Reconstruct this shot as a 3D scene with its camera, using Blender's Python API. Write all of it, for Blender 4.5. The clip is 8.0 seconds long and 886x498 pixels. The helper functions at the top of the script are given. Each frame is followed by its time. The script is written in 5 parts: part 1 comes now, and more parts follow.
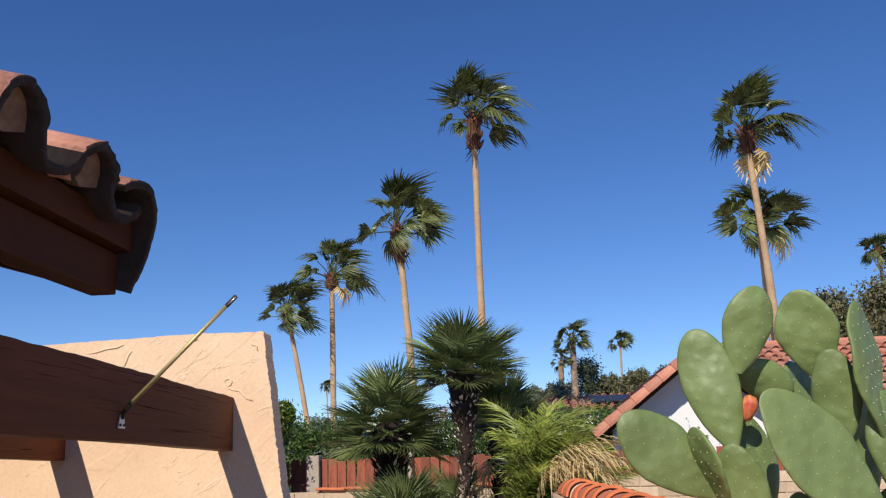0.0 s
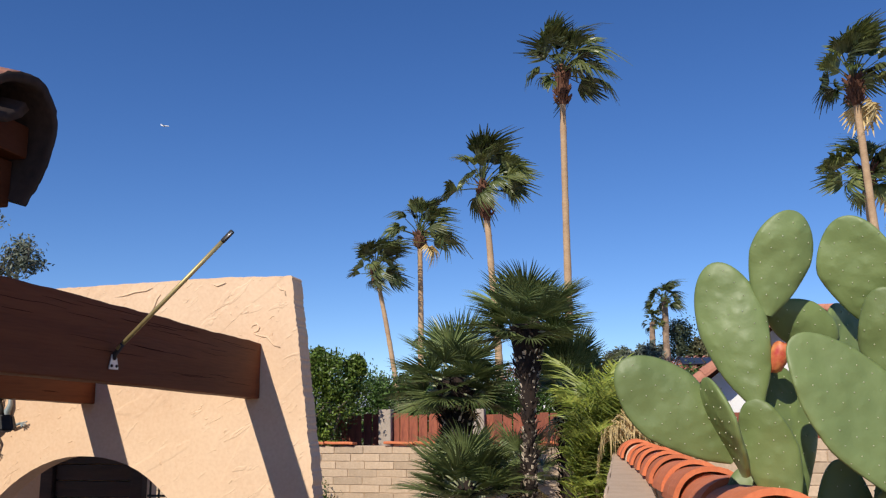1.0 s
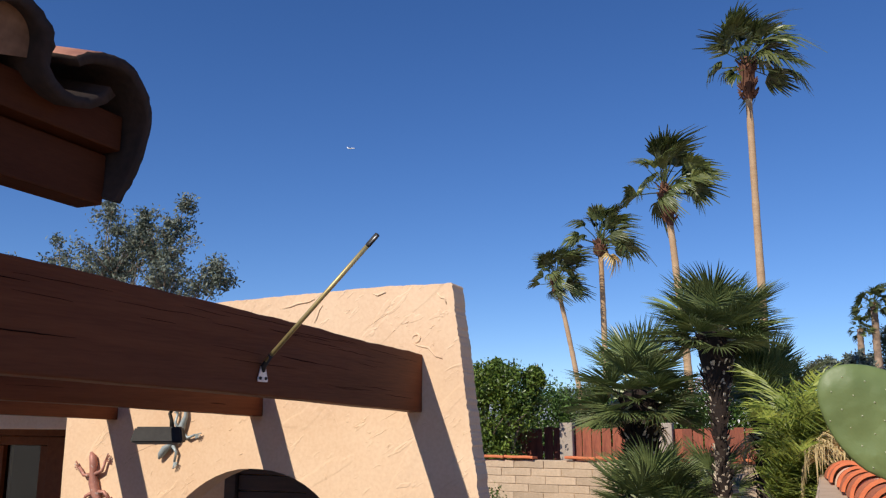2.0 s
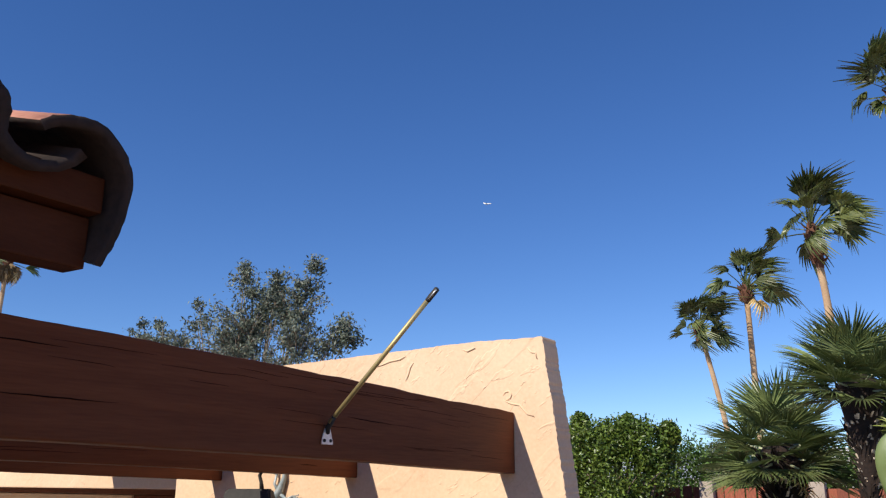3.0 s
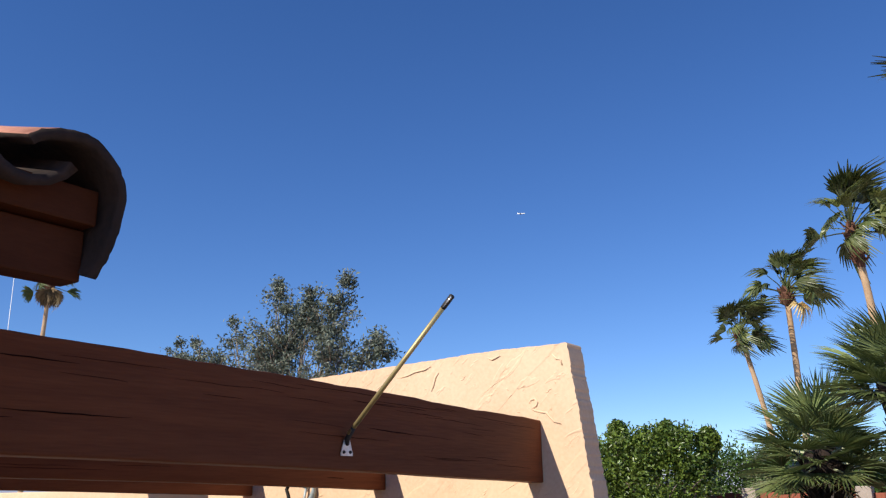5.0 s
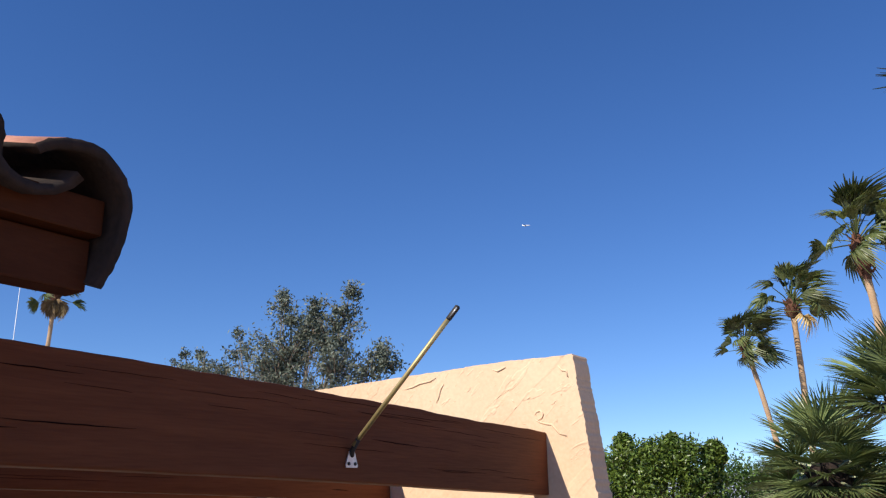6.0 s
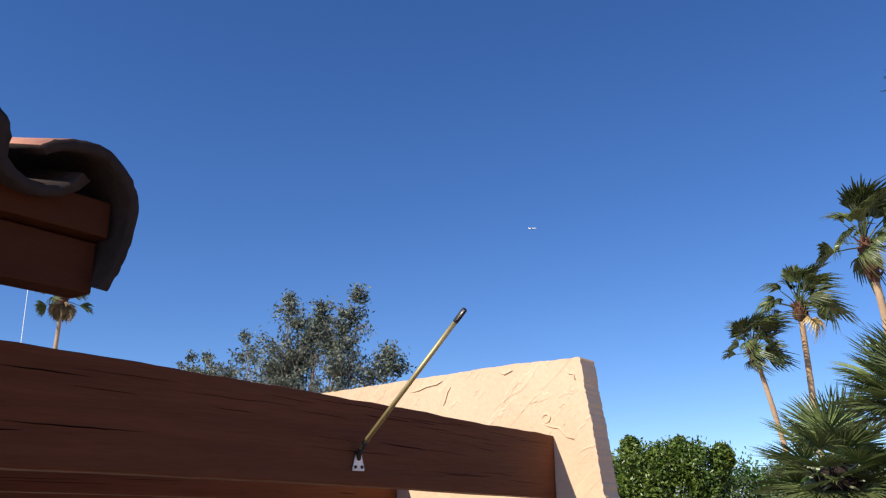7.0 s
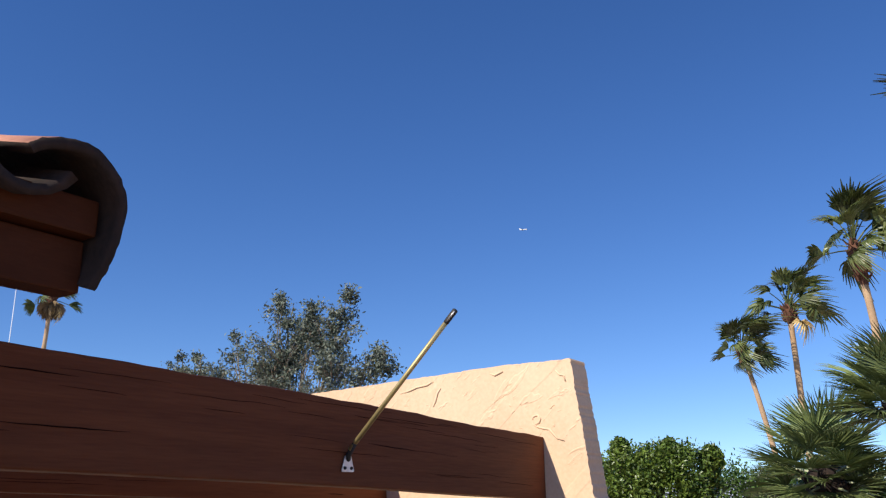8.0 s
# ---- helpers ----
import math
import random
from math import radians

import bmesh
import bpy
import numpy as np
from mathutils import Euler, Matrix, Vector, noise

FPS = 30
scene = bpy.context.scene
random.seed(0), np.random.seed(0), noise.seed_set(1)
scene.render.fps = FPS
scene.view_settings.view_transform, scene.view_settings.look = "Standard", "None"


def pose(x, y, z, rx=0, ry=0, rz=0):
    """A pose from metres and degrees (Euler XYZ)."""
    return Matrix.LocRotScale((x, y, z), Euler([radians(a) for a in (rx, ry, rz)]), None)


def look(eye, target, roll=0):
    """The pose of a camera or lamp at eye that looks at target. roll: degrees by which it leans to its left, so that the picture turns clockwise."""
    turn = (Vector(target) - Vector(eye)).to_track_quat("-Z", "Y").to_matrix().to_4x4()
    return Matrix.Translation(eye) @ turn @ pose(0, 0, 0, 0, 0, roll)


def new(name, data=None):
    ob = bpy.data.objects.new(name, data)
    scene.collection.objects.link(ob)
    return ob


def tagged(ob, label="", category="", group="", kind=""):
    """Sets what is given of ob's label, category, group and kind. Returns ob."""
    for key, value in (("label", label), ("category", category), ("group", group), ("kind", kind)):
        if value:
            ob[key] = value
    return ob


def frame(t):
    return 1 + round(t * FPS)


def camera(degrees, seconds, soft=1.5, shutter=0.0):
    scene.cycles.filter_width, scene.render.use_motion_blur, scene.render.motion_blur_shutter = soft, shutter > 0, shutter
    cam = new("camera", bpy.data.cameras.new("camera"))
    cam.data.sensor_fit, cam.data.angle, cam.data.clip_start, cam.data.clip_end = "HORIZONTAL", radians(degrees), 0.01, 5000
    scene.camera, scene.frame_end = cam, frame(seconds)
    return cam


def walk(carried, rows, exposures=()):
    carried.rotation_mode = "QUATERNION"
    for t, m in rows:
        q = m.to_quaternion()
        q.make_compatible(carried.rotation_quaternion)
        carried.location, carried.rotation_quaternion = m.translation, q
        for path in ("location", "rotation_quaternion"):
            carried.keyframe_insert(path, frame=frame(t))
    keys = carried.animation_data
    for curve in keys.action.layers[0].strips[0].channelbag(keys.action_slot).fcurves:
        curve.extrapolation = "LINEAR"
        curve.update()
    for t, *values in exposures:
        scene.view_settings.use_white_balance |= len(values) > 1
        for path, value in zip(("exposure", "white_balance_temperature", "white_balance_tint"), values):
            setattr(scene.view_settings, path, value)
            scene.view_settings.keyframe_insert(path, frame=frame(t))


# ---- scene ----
cam = camera(54.7, 8.0, 1.25)
EXPOSURE = 0.0
PATH = [
    (0, (0.318, -0.292, 2.19), (0.198, 1.653, 2.642), -2.0),
    (0.5, (0.45, -0.106, 2.174), (0.174, 1.829, 2.594), -1.5),
    (1, (0.594, 0.101, 2.157), (0.253, 2.038, 2.522), -0.4),
    (1.5, (0.609, 0.303, 2.149), (0.126, 2.214, 2.484), -0.2),
    (2, (0.602, 0.425, 2.173), (-0.141, 2.24, 2.565), 0.1),
    (2.2, (0.644, 0.465, 2.181), (-0.177, 2.241, 2.595), 0.8),
    (3.3, (0.812, 0.707, 2.203), (-0.241, 2.315, 2.754), -0.7),
    (3.5, (0.826, 0.712, 2.205), (-0.24, 2.307, 2.772), -1.1),
    (4, (0.839, 0.724, 2.196), (-0.251, 2.312, 2.737), -1.3),
    (5.5, (0.827, 0.732, 2.187), (-0.252, 2.325, 2.735), -0.9),
    (6, (0.825, 0.735, 2.186), (-0.262, 2.315, 2.754), -0.9),
    (6.5, (0.819, 0.742, 2.183), (-0.282, 2.31, 2.755), -0.9),
    (7, (0.817, 0.743, 2.187), (-0.281, 2.313, 2.762), -0.8),
    (7.5, (0.811, 0.749, 2.187), (-0.264, 2.334, 2.762), -0.9),
    (8, (0.814, 0.748, 2.189), (-0.266, 2.329, 2.765), -0.7),
]
walk(cam, [(t, look(eye, target, roll)) for t, eye, target, roll in PATH], exposures=[(0.0, EXPOSURE), (2.2, EXPOSURE), (3.4, EXPOSURE + 0.27), (8.0, EXPOSURE + 0.27)])

# ---- sun and sky ----
SUN_FROM = Vector((-0.35, -1.23, 1.0)).normalized()
world = bpy.data.worlds.new("sky")
scene.world = world
world.use_nodes = True
nt = world.node_tree
sky = nt.nodes.new("ShaderNodeTexSky")
sky.sky_type = "NISHITA"
sky.sun_disc = False
sky.sun_elevation = math.asin(SUN_FROM.z)
sky.sun_rotation = math.atan2(SUN_FROM.x, SUN_FROM.y)
sky.altitude = 1800
sky.air_density, sky.dust_density, sky.ozone_density = 1.0, 0.0, 3.0
tone = nt.nodes.new("ShaderNodeHueSaturation")
tone.inputs["Saturation"].default_value, tone.inputs["Hue"].default_value = 1.23, 0.511
place = nt.nodes.new("ShaderNodeTexCoord")
lift = nt.nodes.new("ShaderNodeMapping")
lift.inputs["Location"].default_value = (0, 0, 0.035)
nt.links.new(place.outputs["Generated"], lift.inputs[0])
nt.links.new(lift.outputs[0], sky.inputs[0])
nt.links.new(sky.outputs[0], tone.inputs["Color"])
nt.links.new(tone.outputs[0], nt.nodes["Background"].inputs[0])
nt.nodes["Background"].inputs[1].default_value = 0.129
sun = new("sun", bpy.data.lights.new("sun", "SUN"))
sun.data.energy, sun.data.angle, sun.data.color = 4.7, radians(0.5), (1.0, 0.92, 0.80)
sun.matrix_world = look(SUN_FROM * 50, (0, 0, 0))


# ---- materials ----
def material(name, dark, light, scale=4.0, rough=0.8, bump=0.3, fine=60.0, stretch=(1, 1, 1), metal=0.0, spread=0.0, leaf=0.0,
             island=False, depth=0.01, spots=None, coat=0.0):
    """Two-scale noise colour with relief; spread varies it from piece to piece; leaf lets light through."""
    m = bpy.data.materials.new(name)
    m.use_nodes = True
    t = m.node_tree
    n, link = t.nodes, t.links.new
    bsdf, out = n["Principled BSDF"], n["Material Output"]
    co = n.new("ShaderNodeTexCoord")
    mp = n.new("ShaderNodeMapping")
    mp.inputs["Scale"].default_value = stretch
    link(co.outputs["Object"], mp.inputs[0])
    big, small = n.new("ShaderNodeTexNoise"), n.new("ShaderNodeTexNoise")
    big.inputs["Scale"].default_value, big.inputs["Detail"].default_value = scale, 5
    small.inputs["Scale"].default_value, small.inputs["Detail"].default_value = fine, 4
    link(mp.outputs[0], big.inputs["Vector"]), link(mp.outputs[0], small.inputs["Vector"])
    mixf = n.new("ShaderNodeMix")
    mixf.inputs[0].default_value = 0.4
    link(big.outputs[0], mixf.inputs[2]), link(small.outputs[0], mixf.inputs[3])
    ramp = n.new("ShaderNodeValToRGB")
    ramp.color_ramp.elements[0].position, ramp.color_ramp.elements[1].position = 0.34, 0.66
    ramp.color_ramp.elements[0].color, ramp.color_ramp.elements[1].color = (*dark, 1), (*light, 1)
    link(mixf.outputs[0], ramp.inputs[0])
    colour = ramp.outputs[0]
    if spots:
        sp = n.new("ShaderNodeTexNoise")
        sp.inputs["Scale"].default_value, sp.inputs["Detail"].default_value = spots[1], 6
        link(mp.outputs[0], sp.inputs["Vector"])
        sr = n.new("ShaderNodeValToRGB")
        sr.color_ramp.elements[0].position, sr.color_ramp.elements[1].position = spots[2], spots[2] + 0.12
        link(sp.outputs[0], sr.inputs[0])
        mx = n.new("ShaderNodeMix")
        mx.data_type = "RGBA"
        link(sr.outputs[0], mx.inputs[0]), link(colour, mx.inputs[6])
        mx.inputs[7].default_value = (*spots[0], 1)
        colour = mx.outputs[2]
    if spread:
        hue = n.new("ShaderNodeHueSaturation")
        rnd = n.new("ShaderNodeNewGeometry" if island else "ShaderNodeObjectInfo")
        rg = n.new("ShaderNodeMapRange")
        rg.inputs[3].default_value, rg.inputs[4].default_value = 1 - spread, 1 + spread
        link(rnd.outputs["Random Per Island" if island else "Random"], rg.inputs[0])
        link(rg.outputs[0], hue.inputs["Value"]), link(colour, hue.inputs["Color"])
        colour = hue.outputs[0]
    link(colour, bsdf.inputs["Base Color"])
    bsdf.inputs["Roughness"].default_value, bsdf.inputs["Metallic"].default_value = rough, metal
    bsdf.inputs["Coat Weight"].default_value = coat
    if bump:
        bp = n.new("ShaderNodeBump")
        bp.inputs["Strength"].default_value, bp.inputs["Distance"].default_value = bump, depth
        link(mixf.outputs[0], bp.inputs["Height"]), link(bp.outputs[0], bsdf.inputs["Normal"])
    if leaf:
        tr, mixs = n.new("ShaderNodeBsdfTranslucent"), n.new("ShaderNodeMixShader")
        mixs.inputs[0].default_value = leaf
        link(colour, tr.inputs[0]), link(bsdf.outputs[0], mixs.inputs[1]), link(tr.outputs[0], mixs.inputs[2])
        link(mixs.outputs[0], out.inputs[0])
    return m


STUCCO = material("peach_stucco", (0.71, 0.475, 0.295), (0.82, 0.595, 0.395), 1.6, 0.92, 0.36, 55, depth=0.005)


def trowelled(m):
    """Skip-trowel plateaus with crisp torn edges, over the grain."""
    t = m.node_tree
    n, link = t.nodes, t.links.new
    old = [k for k in n if k.bl_idname == "ShaderNodeBump"][0]
    co = [k for k in n if k.bl_idname == "ShaderNodeTexCoord"][0]
    last = old.outputs[0]
    for scale, at, dist, strength, twist in ((1.5, 0.57, 0.006, 0.26, 0.5), (5.0, 0.62, 0.007, 0.38, 0.8), (19.0, 0.66, 0.006, 0.42, 0.4)):
        mp, tx, rp, bp = n.new("ShaderNodeMapping"), n.new("ShaderNodeTexNoise"), n.new("ShaderNodeValToRGB"), n.new("ShaderNodeBump")
        mp.inputs["Rotation"].default_value = (0, -0.75, 0)
        mp.vector_type = "TEXTURE"
        mp.inputs["Scale"].default_value = (1.5, 1.0, 0.42)
        tx.inputs["Scale"].default_value, tx.inputs["Detail"].default_value, tx.inputs["Distortion"].default_value = scale, 3, twist
        rp.color_ramp.elements[0].position, rp.color_ramp.elements[1].position = at, at + 0.022
        bp.inputs["Strength"].default_value, bp.inputs["Distance"].default_value = strength, dist
        link(co.outputs["Object"], mp.inputs[0]), link(mp.outputs[0], tx.inputs["Vector"]), link(tx.outputs[0], rp.inputs[0])
        link(rp.outputs[0], bp.inputs["Height"]), link(last, bp.inputs["Normal"])
        last = bp.outputs[0]
    link(last, n["Principled BSDF"].inputs["Normal"])


trowelled(STUCCO)
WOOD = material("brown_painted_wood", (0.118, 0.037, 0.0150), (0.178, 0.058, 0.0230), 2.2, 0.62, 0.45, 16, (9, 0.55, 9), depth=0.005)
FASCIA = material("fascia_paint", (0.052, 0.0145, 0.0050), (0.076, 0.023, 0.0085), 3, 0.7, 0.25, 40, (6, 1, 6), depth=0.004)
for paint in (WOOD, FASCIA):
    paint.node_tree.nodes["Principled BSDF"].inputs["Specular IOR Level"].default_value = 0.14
CLAY = material("roof_clay", (0.48, 0.20, 0.13), (0.64, 0.31, 0.21), 7, 0.85, 0.8, 70, spread=0.12, depth=0.007, spots=((0.20, 0.11, 0.08), 12, 0.58))
# weathered clay, darkened further for the shade inside and under the tiles
SHADECLAY = material("weathered_shade_clay", (0.012, 0.007, 0.006), (0.040, 0.022, 0.017), 6, 0.9, 0.8, 55, spread=0.1, depth=0.008, spots=((0.15, 0.115, 0.095), 7, 0.66))
CAPCLAY = material("orange_cap_clay", (0.50, 0.13, 0.05), (0.66, 0.21, 0.085), 6, 0.8, 0.35, 80, spread=0.14, depth=0.004, spots=((0.62, 0.40, 0.28), 11, 0.66))
FARCLAY = material("far_roof_clay", (0.46, 0.17, 0.10), (0.60, 0.27, 0.18), 2, 0.85, 0.3, 12, spread=0.15, island=True, depth=0.02)
MORTAR = material("cream_mortar", (0.50, 0.40, 0.30), (0.66, 0.55, 0.43), 9, 0.95, 0.6, 60)
BLOCK = material("slump_block", (0.44, 0.325, 0.22), (0.60, 0.455, 0.315), 5, 0.92, 0.9, 38, spread=0.16, depth=0.008, spots=((0.40, 0.29, 0.21), 4, 0.60))
JOINT = material("block_joint", (0.46, 0.33, 0.215), (0.58, 0.435, 0.295), 6, 0.95, 0.5, 60)
REDWOOD = material("red_fence_wood", (0.15, 0.034, 0.018), (0.37, 0.105, 0.05), 3, 0.7, 0.4, 24, (6, 6, 0.5), spread=0.25)
CONCRETE = material("post_concrete", (0.36, 0.29, 0.23), (0.50, 0.42, 0.34), 5, 0.9, 0.4, 60)
GROUND = material("desert_ground", (0.40, 0.33, 0.25), (0.54, 0.46, 0.36), 0.8, 0.95, 0.6, 18)
WHITEWALL = material("white_stucco", (0.74, 0.73, 0.71), (0.82, 0.81, 0.79), 2, 0.9, 0.3, 40)
PAD = material("cactus_skin", (0.122, 0.170, 0.055), (0.180, 0.238, 0.083), 5, 0.52, 0.8, 18, spread=0.14, depth=0.010, spots=((0.235, 0.30, 0.125), 5, 0.62))
_n, _t = PAD.node_tree.nodes, PAD.node_tree.links.new
_vo, _b2 = _n.new("ShaderNodeTexVoronoi"), _n.new("ShaderNodeBump")
_vo.feature, _b2.invert = "SMOOTH_F1", True
_vo.inputs["Scale"].default_value = 27
_b2.inputs["Strength"].default_value, _b2.inputs["Distance"].default_value = 0.28, 0.02
_t([k for k in _n if k.bl_idname == "ShaderNodeTexCoord"][0].outputs["Object"], _vo.inputs["Vector"])
_t(_vo.outputs["Distance"], _b2.inputs["Height"])
_t([k for k in _n if k.bl_idname == "ShaderNodeBump" and k != _b2][0].outputs[0], _b2.inputs["Normal"])
_t(_b2.outputs[0], _n["Principled BSDF"].inputs["Normal"])
AREOLE = material("pale_spines", (0.38, 0.40, 0.25), (0.54, 0.55, 0.38), 30, 0.8, 0.0)
FRUIT = material("ripe_fruit", (0.46, 0.045, 0.035), (0.78, 0.33, 0.11), 26, 0.5, 0.5, 70)
FANLEAF = material("fan_leaf", (0.070, 0.110, 0.036), (0.235, 0.275, 0.098), 3, 0.36, 0.2, 40, spread=0.42, leaf=0.12)
PALMLEAF = material("tall_palm_leaf", (0.042, 0.070, 0.020), (0.17, 0.185, 0.055), 1.6, 0.40, 0.0, 9, spread=0.55, leaf=0.20)
DRYLEAF = material("dry_palm_leaf", (0.50, 0.36, 0.15), (0.76, 0.60, 0.31), 3, 0.75, 0.0, 30, spread=0.2, leaf=0.2)
PINNATE = material("yellow_green_leaflet", (0.14, 0.21, 0.030), (0.40, 0.42, 0.085), 3, 0.42, 0.0, 30, spread=0.35, leaf=0.3)
PETIOLE = material("pale_stalk", (0.30, 0.34, 0.18), (0.46, 0.48, 0.30), 6, 0.6, 0.0)
CITRUS = material("citrus_leaf", (0.040, 0.088, 0.015), (0.20, 0.265, 0.045), 3.2, 0.36, 0.0, 20, spread=0.55, island=True, leaf=0.2)
HEDGELEAF = material("hedge_leaf", (0.040, 0.088, 0.016), (0.105, 0.175, 0.036), 2.2, 0.45, 0.0, 20, spread=0.4, island=True, leaf=0.2)
GREYLEAF = material("grey_green_leaf", (0.085, 0.108, 0.078), (0.21, 0.235, 0.175), 1.4, 0.5, 0.0, 20, spread=0.4, island=True, leaf=0.2)
FARLEAF = material("far_tree_leaf", (0.045, 0.068, 0.034), (0.115, 0.140, 0.075), 0.7, 0.7, 0.0, 8, spread=0.35, island=True, leaf=0.15)
OLIVELEAF = material("olive_leaf", (0.085, 0.085, 0.040), (0.20, 0.185, 0.085), 0.9, 0.6, 0.0, 8, spread=0.45, island=True, leaf=0.2)
BARK = material("tree_bark", (0.16, 0.12, 0.09), (0.28, 0.22, 0.17), 6, 0.9, 0.5, 40)
PALMTRUNK = material("smooth_palm_trunk", (0.33, 0.205, 0.115), (0.50, 0.345, 0.205), 0.9, 0.9, 0.5, 9, (1, 1, 2.2), depth=0.03)
ROUGHTRUNK = material("rough_palm_trunk", (0.10, 0.065, 0.045), (0.42, 0.29, 0.19), 3.0, 0.95, 0.8, 7, depth=0.06)
PALMNECK = material("brown_leaf_bases", (0.075, 0.030, 0.018), (0.16, 0.068, 0.037), 4, 0.9, 0.5, 30)
FIBRE = material("dark_trunk_fibre", (0.009, 0.005, 0.004), (0.034, 0.019, 0.012), 8, 0.95, 0.7, 50, depth=0.02)
STUB = material("cut_leaf_stub", (0.10, 0.06, 0.04), (0.85, 0.72, 0.55), 16, 0.8, 0.2, 60, spread=0.6, island=True)
BRASS = material("aged_brass", (0.40, 0.31, 0.13), (0.54, 0.44, 0.21), 12, 0.48, 0.0, 90, metal=0.6)
BLACK = material("black_metal", (0.014, 0.012, 0.011), (0.03, 0.027, 0.025), 20, 0.7, 0.1)
CHROME = material("zinc_plate", (0.62, 0.60, 0.56), (0.78, 0.76, 0.72), 25, 0.38, 0.1, metal=0.7)
BLUEMETAL = material("weathered_blue_metal", (0.24, 0.30, 0.31), (0.42, 0.46, 0.46), 16, 0.5, 0.2, 60, metal=0.3)
PINKMETAL = material("weathered_pink_metal", (0.36, 0.14, 0.105), (0.52, 0.25, 0.19), 16, 0.55, 0.2, 60, metal=0.2, spots=((0.66, 0.60, 0.54), 42, 0.60))
DARKWOOD = material("dark_gate_wood", (0.035, 0.020, 0.014), (0.075, 0.042, 0.028), 3, 0.7, 0.4, 30, (1, 1, 8))
SOLAR = material("solar_glass", (0.018, 0.022, 0.036), (0.030, 0.036, 0.058), 1, 0.45, 0.0)
PAINTW = material("white_paint", (0.76, 0.76, 0.76), (0.84, 0.84, 0.84), 3, 0.4, 0.0)
HILL = material("hazy_hill", (0.30, 0.33, 0.40), (0.40, 0.42, 0.48), 0.01, 1.0, 0.0, 0.05)
GLASS = bpy.data.materials.new("window_glass")
GLASS.use_nodes = True
_g = GLASS.node_tree.nodes["Principled BSDF"]
_g.inputs["Base Color"].default_value, _g.inputs["Roughness"].default_value = (0.22, 0.26, 0.23, 1), 0.03
_g.inputs["Transmission Weight"].default_value = 1.0
_g.inputs["Specular IOR Level"].default_value = 0.2


# ---- mesh helpers ----
def steps(a, b, n):
    return [a + (b - a) * i / (n - 1) for i in range(n)]


def data(name, v, f, mat, smooth=False):
    me = bpy.data.meshes.new(name)
    me.from_pydata([tuple(p) for p in v], [], f)
    me.materials.append(mat)
    if smooth:
        me.polygons.foreach_set("use_smooth", [True] * len(me.polygons))
    me.update()
    return me


def from_bm(name, bm, mat, smooth=False):
    me = bpy.data.meshes.new(name)
    bmesh.ops.recalc_face_normals(bm, faces=bm.faces)
    bm.to_mesh(me)
    bm.free()
    me.materials.append(mat)
    if smooth:
        me.polygons.foreach_set("use_smooth", [True] * len(me.polygons))
    return me


def part(name, me, parent, m=None, label=""):
    """A mesh object under a thing, its pose given in the thing's own space."""
    ob = new(name, me)
    ob.parent = parent
    if m is not None:
        ob.matrix_basis = m
    return tagged(ob, label)


def thing(name, at, label, category, group="", kind=""):
    ob = new(name)
    ob.empty_display_size = 0.1
    ob.matrix_basis = at if isinstance(at, Matrix) else Matrix.Translation(at)
    return tagged(ob, label, category, group, kind)


def box_bm(lo, hi, bevel=0.004, cuts=(0, 0, 0), rough=0.0, seed=0.0):
    bm = bmesh.new()
    bmesh.ops.create_cube(bm, size=1)
    for v in bm.verts:
        v.co = Vector([lo[i] + (v.co[i] + 0.5) * (hi[i] - lo[i]) for i in range(3)])
    for axis, c in enumerate(cuts):
        for k in range(c):
            p, no = [0, 0, 0], [0, 0, 0]
            p[axis], no[axis] = lo[axis] + (hi[axis] - lo[axis]) * (k + 1) / (c + 1), 1
            bmesh.ops.bisect_plane(bm, geom=bm.verts[:] + bm.edges[:] + bm.faces[:], plane_co=p, plane_no=no)
    if bevel:
        sharp = [e for e in bm.edges if len(e.link_faces) == 2 and e.calc_face_angle(0) > 0.5]
        bmesh.ops.bevel(bm, geom=sharp, offset=bevel, segments=2, affect="EDGES", profile=0.6)
    if rough:
        for v in bm.verts:
            v.co += rough * noise.noise_vector(v.co * 6 + Vector((seed, seed * 2, 0)))
    return bm


def tube(v, f, pts, radii, n=8, cap=True):
    pts = [Vector(p) for p in pts]
    start = len(v)
    for i, p in enumerate(pts):
        d = (pts[min(i + 1, len(pts) - 1)] - pts[max(i - 1, 0)]).normalized()
        a = d.orthogonal().normalized() if i == 0 else (a - d * a.dot(d)).normalized()
        b = d.cross(a)
        for k in range(n):
            w = 2 * math.pi * k / n
            v.append(p + radii[i] * (math.cos(w) * a + math.sin(w) * b))
    for i in range(len(pts) - 1):
        for k in range(n):
            q, r = start + i * n, start + (i + 1) * n
            f.append((q + k, q + (k + 1) % n, r + (k + 1) % n, r + k))
    if cap:
        f.append(tuple(start + k for k in reversed(range(n))))
        f.append(tuple(start + (len(pts) - 1) * n + k for k in range(n)))


